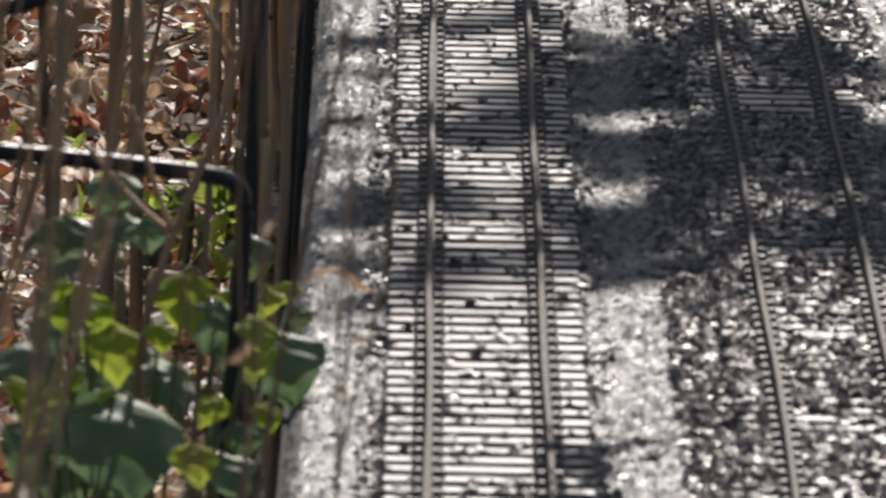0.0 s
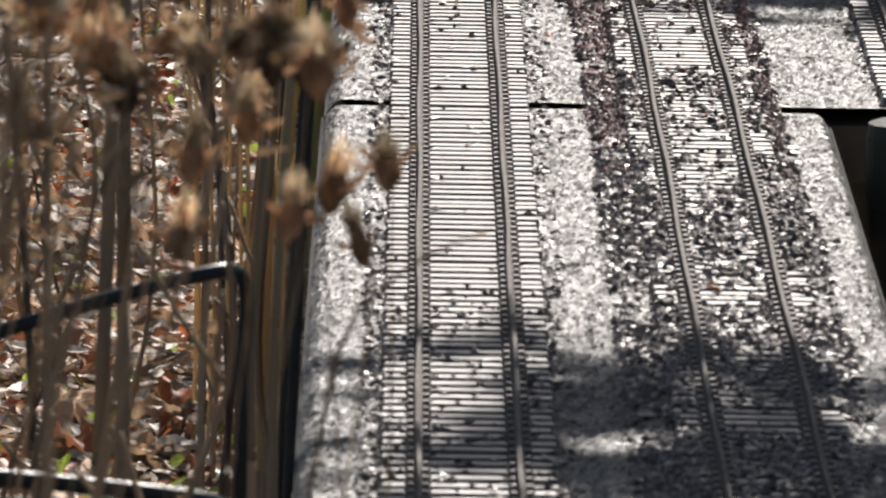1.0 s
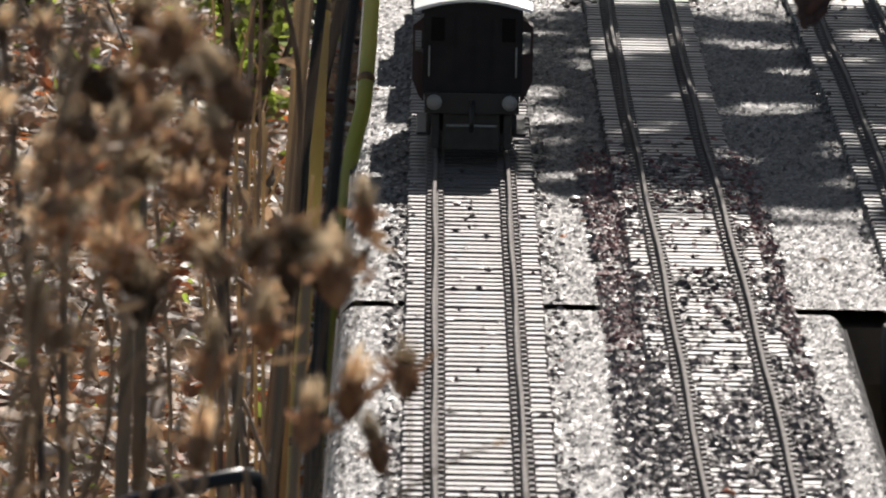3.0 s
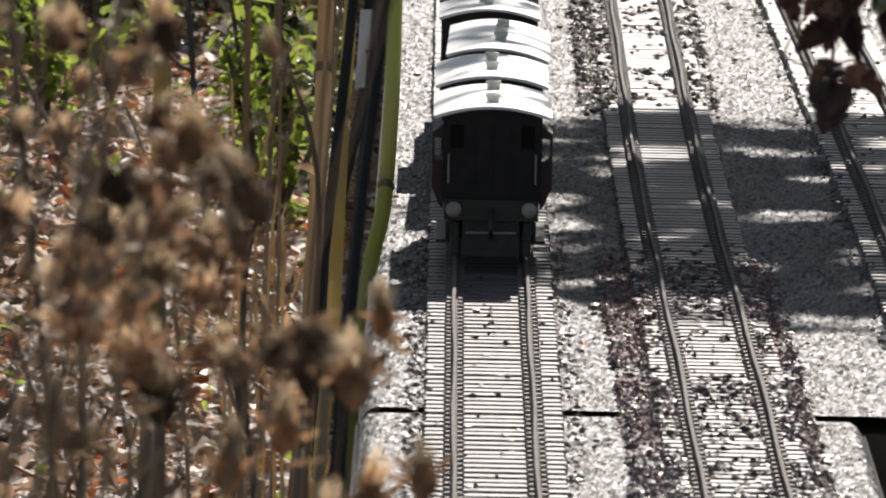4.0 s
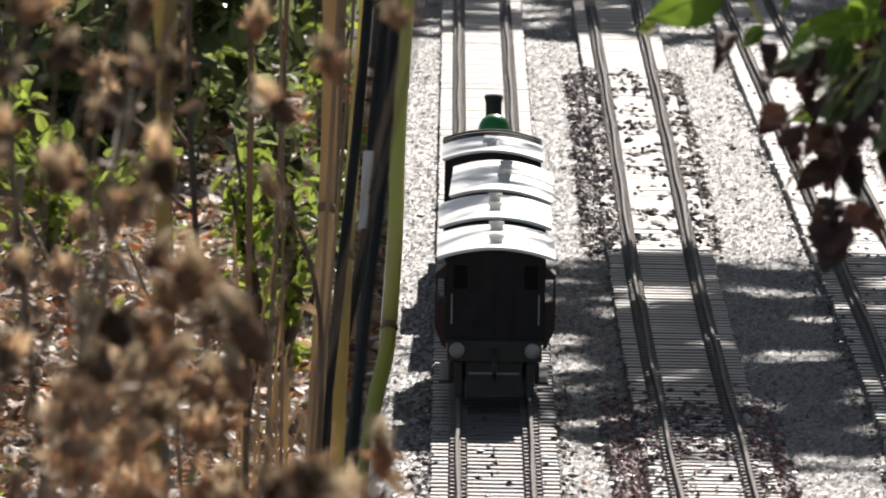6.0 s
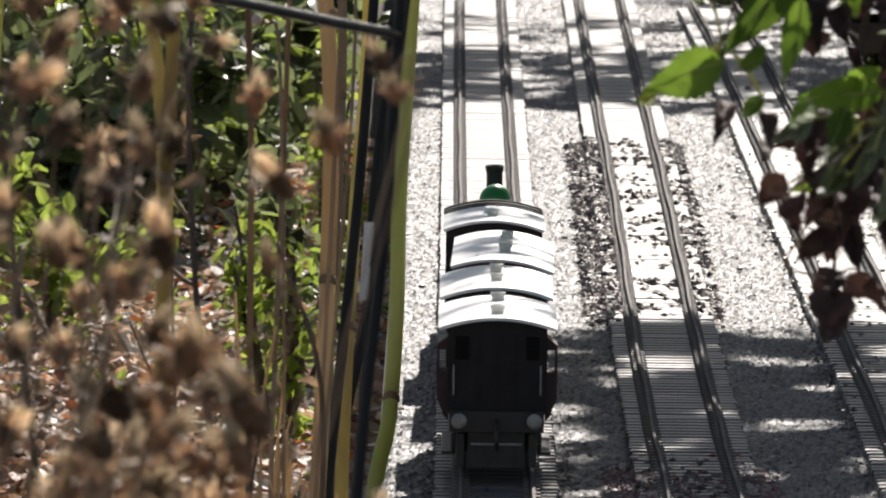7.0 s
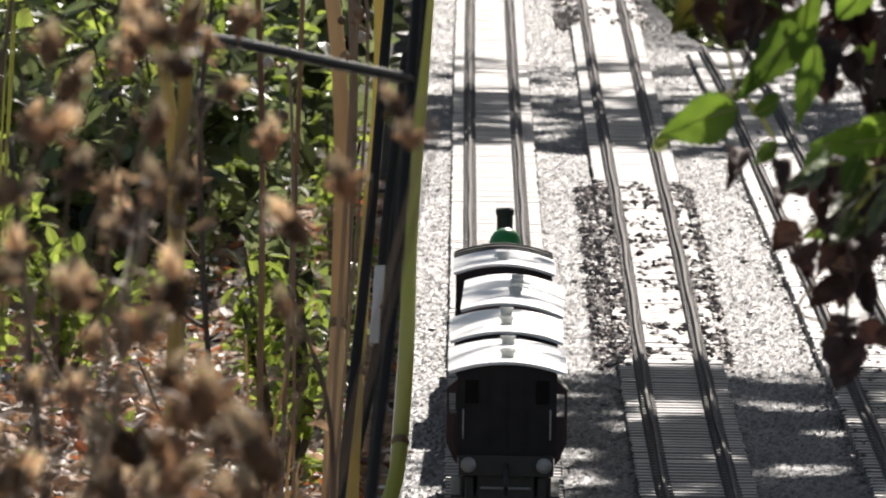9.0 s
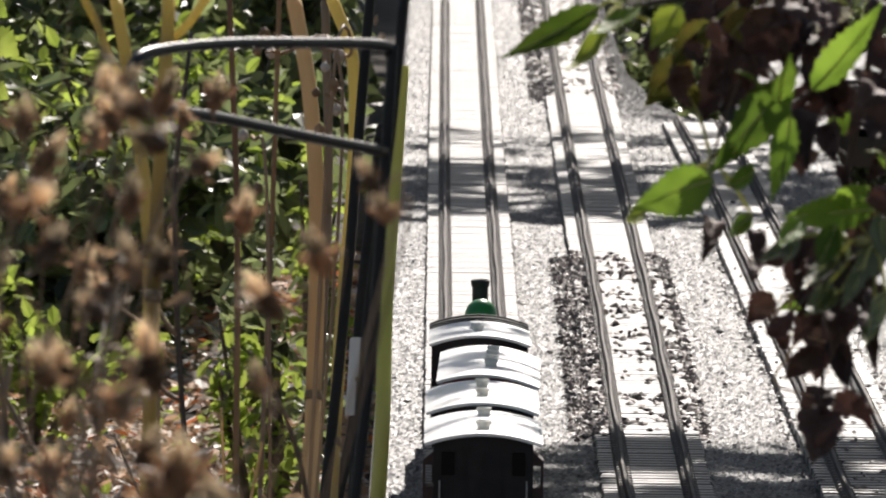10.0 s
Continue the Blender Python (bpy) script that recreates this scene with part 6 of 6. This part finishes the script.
            add_tube(bm, spline([near, near.lerp(b, 0.5) + Vector((0, 0, 0.001)), b], 4), 0.0002, 5)
            part("leaf_stalk", bm, BARK, pl)
    for k in range(7):
        a = Vector((0.0485 + r.gauss(0, 0.002), 1.66, 0.142 + r.gauss(0, 0.004))) - root
        loop = [a + Vector((math.cos(q) * 0.003 * (1 + 0.3 * q), r.gauss(0, 0.001), math.sin(q) * 0.0035)) for q in (0, 1.2, 2.4, 3.6, 4.8)]
        bm = bmesh.new()
        add_tube(bm, spline(loop, 5), 0.00022, 5)
        part("tendril", bm, DRY_STEM, pl, "thin curled tendril")


hanging_spray()


def edge_seedling():
    """A broad-leaved seedling at the far side of the border."""
    root = Vector((-0.128, 2.62, GROUND_Z))
    pl = thing("seedling", Matrix.Translation(root), "young plant with bright green lobed leaves", "plant")
    r = random.Random(4)
    for c, size in (((-0.1215, 2.6, 0.1310), 0.0095), ((-0.1235, 2.6, 0.1400), 0.0070), ((-0.1270, 2.62, 0.1250), 0.0085), ((-0.1225, 2.6, 0.1190), 0.0060)):
        c = Vector(c) - root
        d = Vector((0.7, -0.2, -0.5)).normalized() * size * 0.5
        bm = bmesh.new()
        add_leaf(bm, c - d, c + d, size * 0.9, 0.2, side=(0.5, 0.1, 0.8), n=12, teeth=0.14, r=r, cup=0.2, heart=True, cols=4)
        part("leaf", bm, LEAF_LIGHT, pl, smooth=True)
        bm = bmesh.new()
        add_tube(bm, spline([(0, 0, -0.003), c * 0.5 + Vector((-0.004, 0, 0)), c - d], 5), 0.0003, 6)
        part("leaf_stalk", bm, CANE_GREEN, pl)


edge_seedling()

# ---- post in the gap beside the near board ----
bm = bmesh.new()
add_lathe(bm, [(0.0125, GROUND_Z - 0.02), (0.0122, -0.03), (0.0124, -0.0295), (0.012, -0.012), (0.0123, -0.0115), (0.0118, 0.004), (0.0110, 0.0065), (0.0, 0.0072)], Matrix.Translation((0.0985, 2.19, 0)) @ pose(0, 0, 0, 0, -4, 0), 24)
tagged(finish(bm, "wooden_post", DARK_WOOD), "weathered grey-green wooden post standing beside the board", "post")


# ---- unseen trees added to shade the line ----
def shade_tree(foot, spots, seed, label, bare=0):
    """An unseen tree added beside the line to cast shade. Its leaves hang in loose sprays with gaps between them, over
    the ground spots (x0, x1, y0, y1, leaves, openness) seen from the sun.
    """
    r = np.random.default_rng(seed)
    t = thing("shade_tree", Matrix.Translation((foot[0], foot[1], GROUND_Z)), label, "tree", "trees beside the line")
    top = 0.62
    bm = bmesh.new()
    line = spline([(0, 0, -0.02), (0.01, 0.01, 0.2), (-0.01, 0.02, 0.45), (0, 0.03, top)], 8)
    add_tube(bm, line, [0.03 * (1 - 0.55 * i / len(line)) for i in range(len(line))], 12)
    part("trunk", bm, BARK, t)
    pts = []
    fall = Vector((TO_SUN.x, TO_SUN.y, 0)) / TO_SUN.z
    root = Vector((foot[0], foot[1], GROUND_Z))
    for x0, x1, y0, y1, n, gap in spots:
        h = r.uniform(0.40, 0.56)
        c = Vector(((x0 + x1) / 2, (y0 + y1) / 2, 0)) + fall * h + Vector((0, 0, h)) - root
        bm = bmesh.new()
        b = Vector((0, 0.02, 0.42))
        line = spline([b, b.lerp(c, 0.5) + Vector((0, 0, 0.03)), c + Vector((-0.03, 0, 0))], 8)
        add_tube(bm, line, [0.009 * (1 - 0.85 * i / len(line)) for i in range(len(line))], 8)
        part("limb", bm, BARK, t)
        for k in range(5):
            a = line[int(len(line) * (0.55 + 0.09 * k))]
            e = Vector((r.uniform(x0, x1), r.uniform(y0, y1), 0)) + fall * h + Vector((0, 0, h)) - root
            bm = bmesh.new()
            twig_line = spline([a, a.lerp(e, 0.6) + Vector((0, 0, 0.012)), e], 6)
            add_tube(bm, twig_line, [0.0028 * (1 - 0.7 * i / len(twig_line)) for i in range(len(twig_line))], 6)
            part("twig", bm, BARK, t)
        q = np.stack([r.uniform(x0, x1, n), r.uniform(y0, y1, n), np.zeros(n)], -1)
        q += r.normal(0, 1, (n, 3)) * np.array([0.008, 0.012, 0])
        keep = [noise.noise((p[0] * 34, p[1] * 30, seed)) + 0.6 * noise.noise((p[0] * 80, p[1] * 95, seed + 5)) > gap for p in q]
        q = q[np.array(keep)]
        hh = r.uniform(h - 0.03, h + 0.03, len(q))
        q += hh[:, None] * np.array([fall.x, fall.y, 1.0])
        pts.append(q - np.array(root))
    # thin bare twigs low beside the line, added to cast narrow shadow streaks
    for k in range(bare):
        c = Vector((r.uniform(0.07, 0.135), r.uniform(2.98, 3.5), 0)) + (fall + Vector((0, 0, 1))) * 0.30 - root
        e = c + Vector((r.uniform(0.035, 0.07), r.uniform(-0.02, 0.03), r.uniform(-0.01, 0.02)))
        bm = bmesh.new()
        add_tube(bm, spline([c, c.lerp(e, 0.5) + Vector((0, 0, 0.004)), e, (0.02, 0.02, 0.40)], 5), [0.0006] * 10 + [0.0012] * 6, 5)
        part("bare_twig", bm, BARK, t)
    # the main crown, out beyond the line, added to block skylight
    n = 5200
    d = r.normal(0, 1, (n, 3))
    d *= (r.uniform(0, 1, (n, 1)) ** 0.3333) / np.linalg.norm(d, axis=1, keepdims=True)
    d = d[[noise.noise((p[0] * 2.6, p[1] * 4, p[2] * 3 + seed)) > -0.15 for p in d]]
    crown_leaves = len(d)
    pts.append(np.array([0.15, 0.0, 0.66]) + d * np.array([0.34, 0.62, 0.26]))
    for k in range(9):
        e = Vector((0.15, 0.0, 0.66)) + Vector(d[k * 37]) * 0.28
        bm = bmesh.new()
        b = Vector((0, 0.02, 0.44 + 0.015 * k))
        line = spline([b, b.lerp(e, 0.5) + Vector((0, 0, 0.02)), e], 6)
        add_tube(bm, line, [0.008 * (1 - 0.85 * i / len(line)) for i in range(len(line))], 7)
        part("limb", bm, BARK, t)
    pos = np.concatenate(pts)
    n = len(pos)
    shape = np.array([(0, -1, 0), (0.36, -0.4, 0.1), (0.34, 0.3, 0.12), (0, 1, -0.1), (-0.34, 0.3, 0.12), (-0.36, -0.4, 0.1)], dtype=float)
    v = shape[None] * r.uniform(0.008, 0.016, (n, 1, 1)) * 0.5
    v[-crown_leaves:] *= 3.0
    rot = np.array([np.array(Euler(q).to_matrix()) for q in np.stack([r.normal(-0.5, 0.5, n), r.normal(0, 0.5, n), r.uniform(0, 6.28, n)], -1)])
    v = np.einsum("nij,nkj->nki", rot, v) + pos[:, None, :]
    f = (np.array([(0, 1, 2, 3), (0, 3, 4, 5)])[None] + 6 * np.arange(n)[:, None, None]).reshape(-1, 4)
    tagged(sheet("crown", v.reshape(-1, 3), f, CROWN, t), kind="stuff")


TREE = "unseen tree added beside the line, its leaves casting shade on the track"
shade_tree((0.55, 2.5), [(0.022, 0.17, 1.62, 1.87, 6500, -0.22), (-0.03, 0.03, 1.60, 1.90, 2600, 0.05)], 31, TREE)
shade_tree((0.62, 3.4), [(0.019, 0.18, 2.47, 2.92, 13500, -0.27), (-0.05, 0.022, 2.42, 2.90, 3600, 0.44), (0.05, 0.18, 2.41, 2.6, 2600, -0.05)], 32, TREE)
shade_tree((0.6, 4.9), [(-0.05, 0.14, 3.76, 4.05, 8500, -0.15), (-0.03, 0.05, 4.12, 4.24, 600, 0.2), (0.06, 0.12, 3.95, 4.25, 900, 0.15)], 33, TREE, 16)
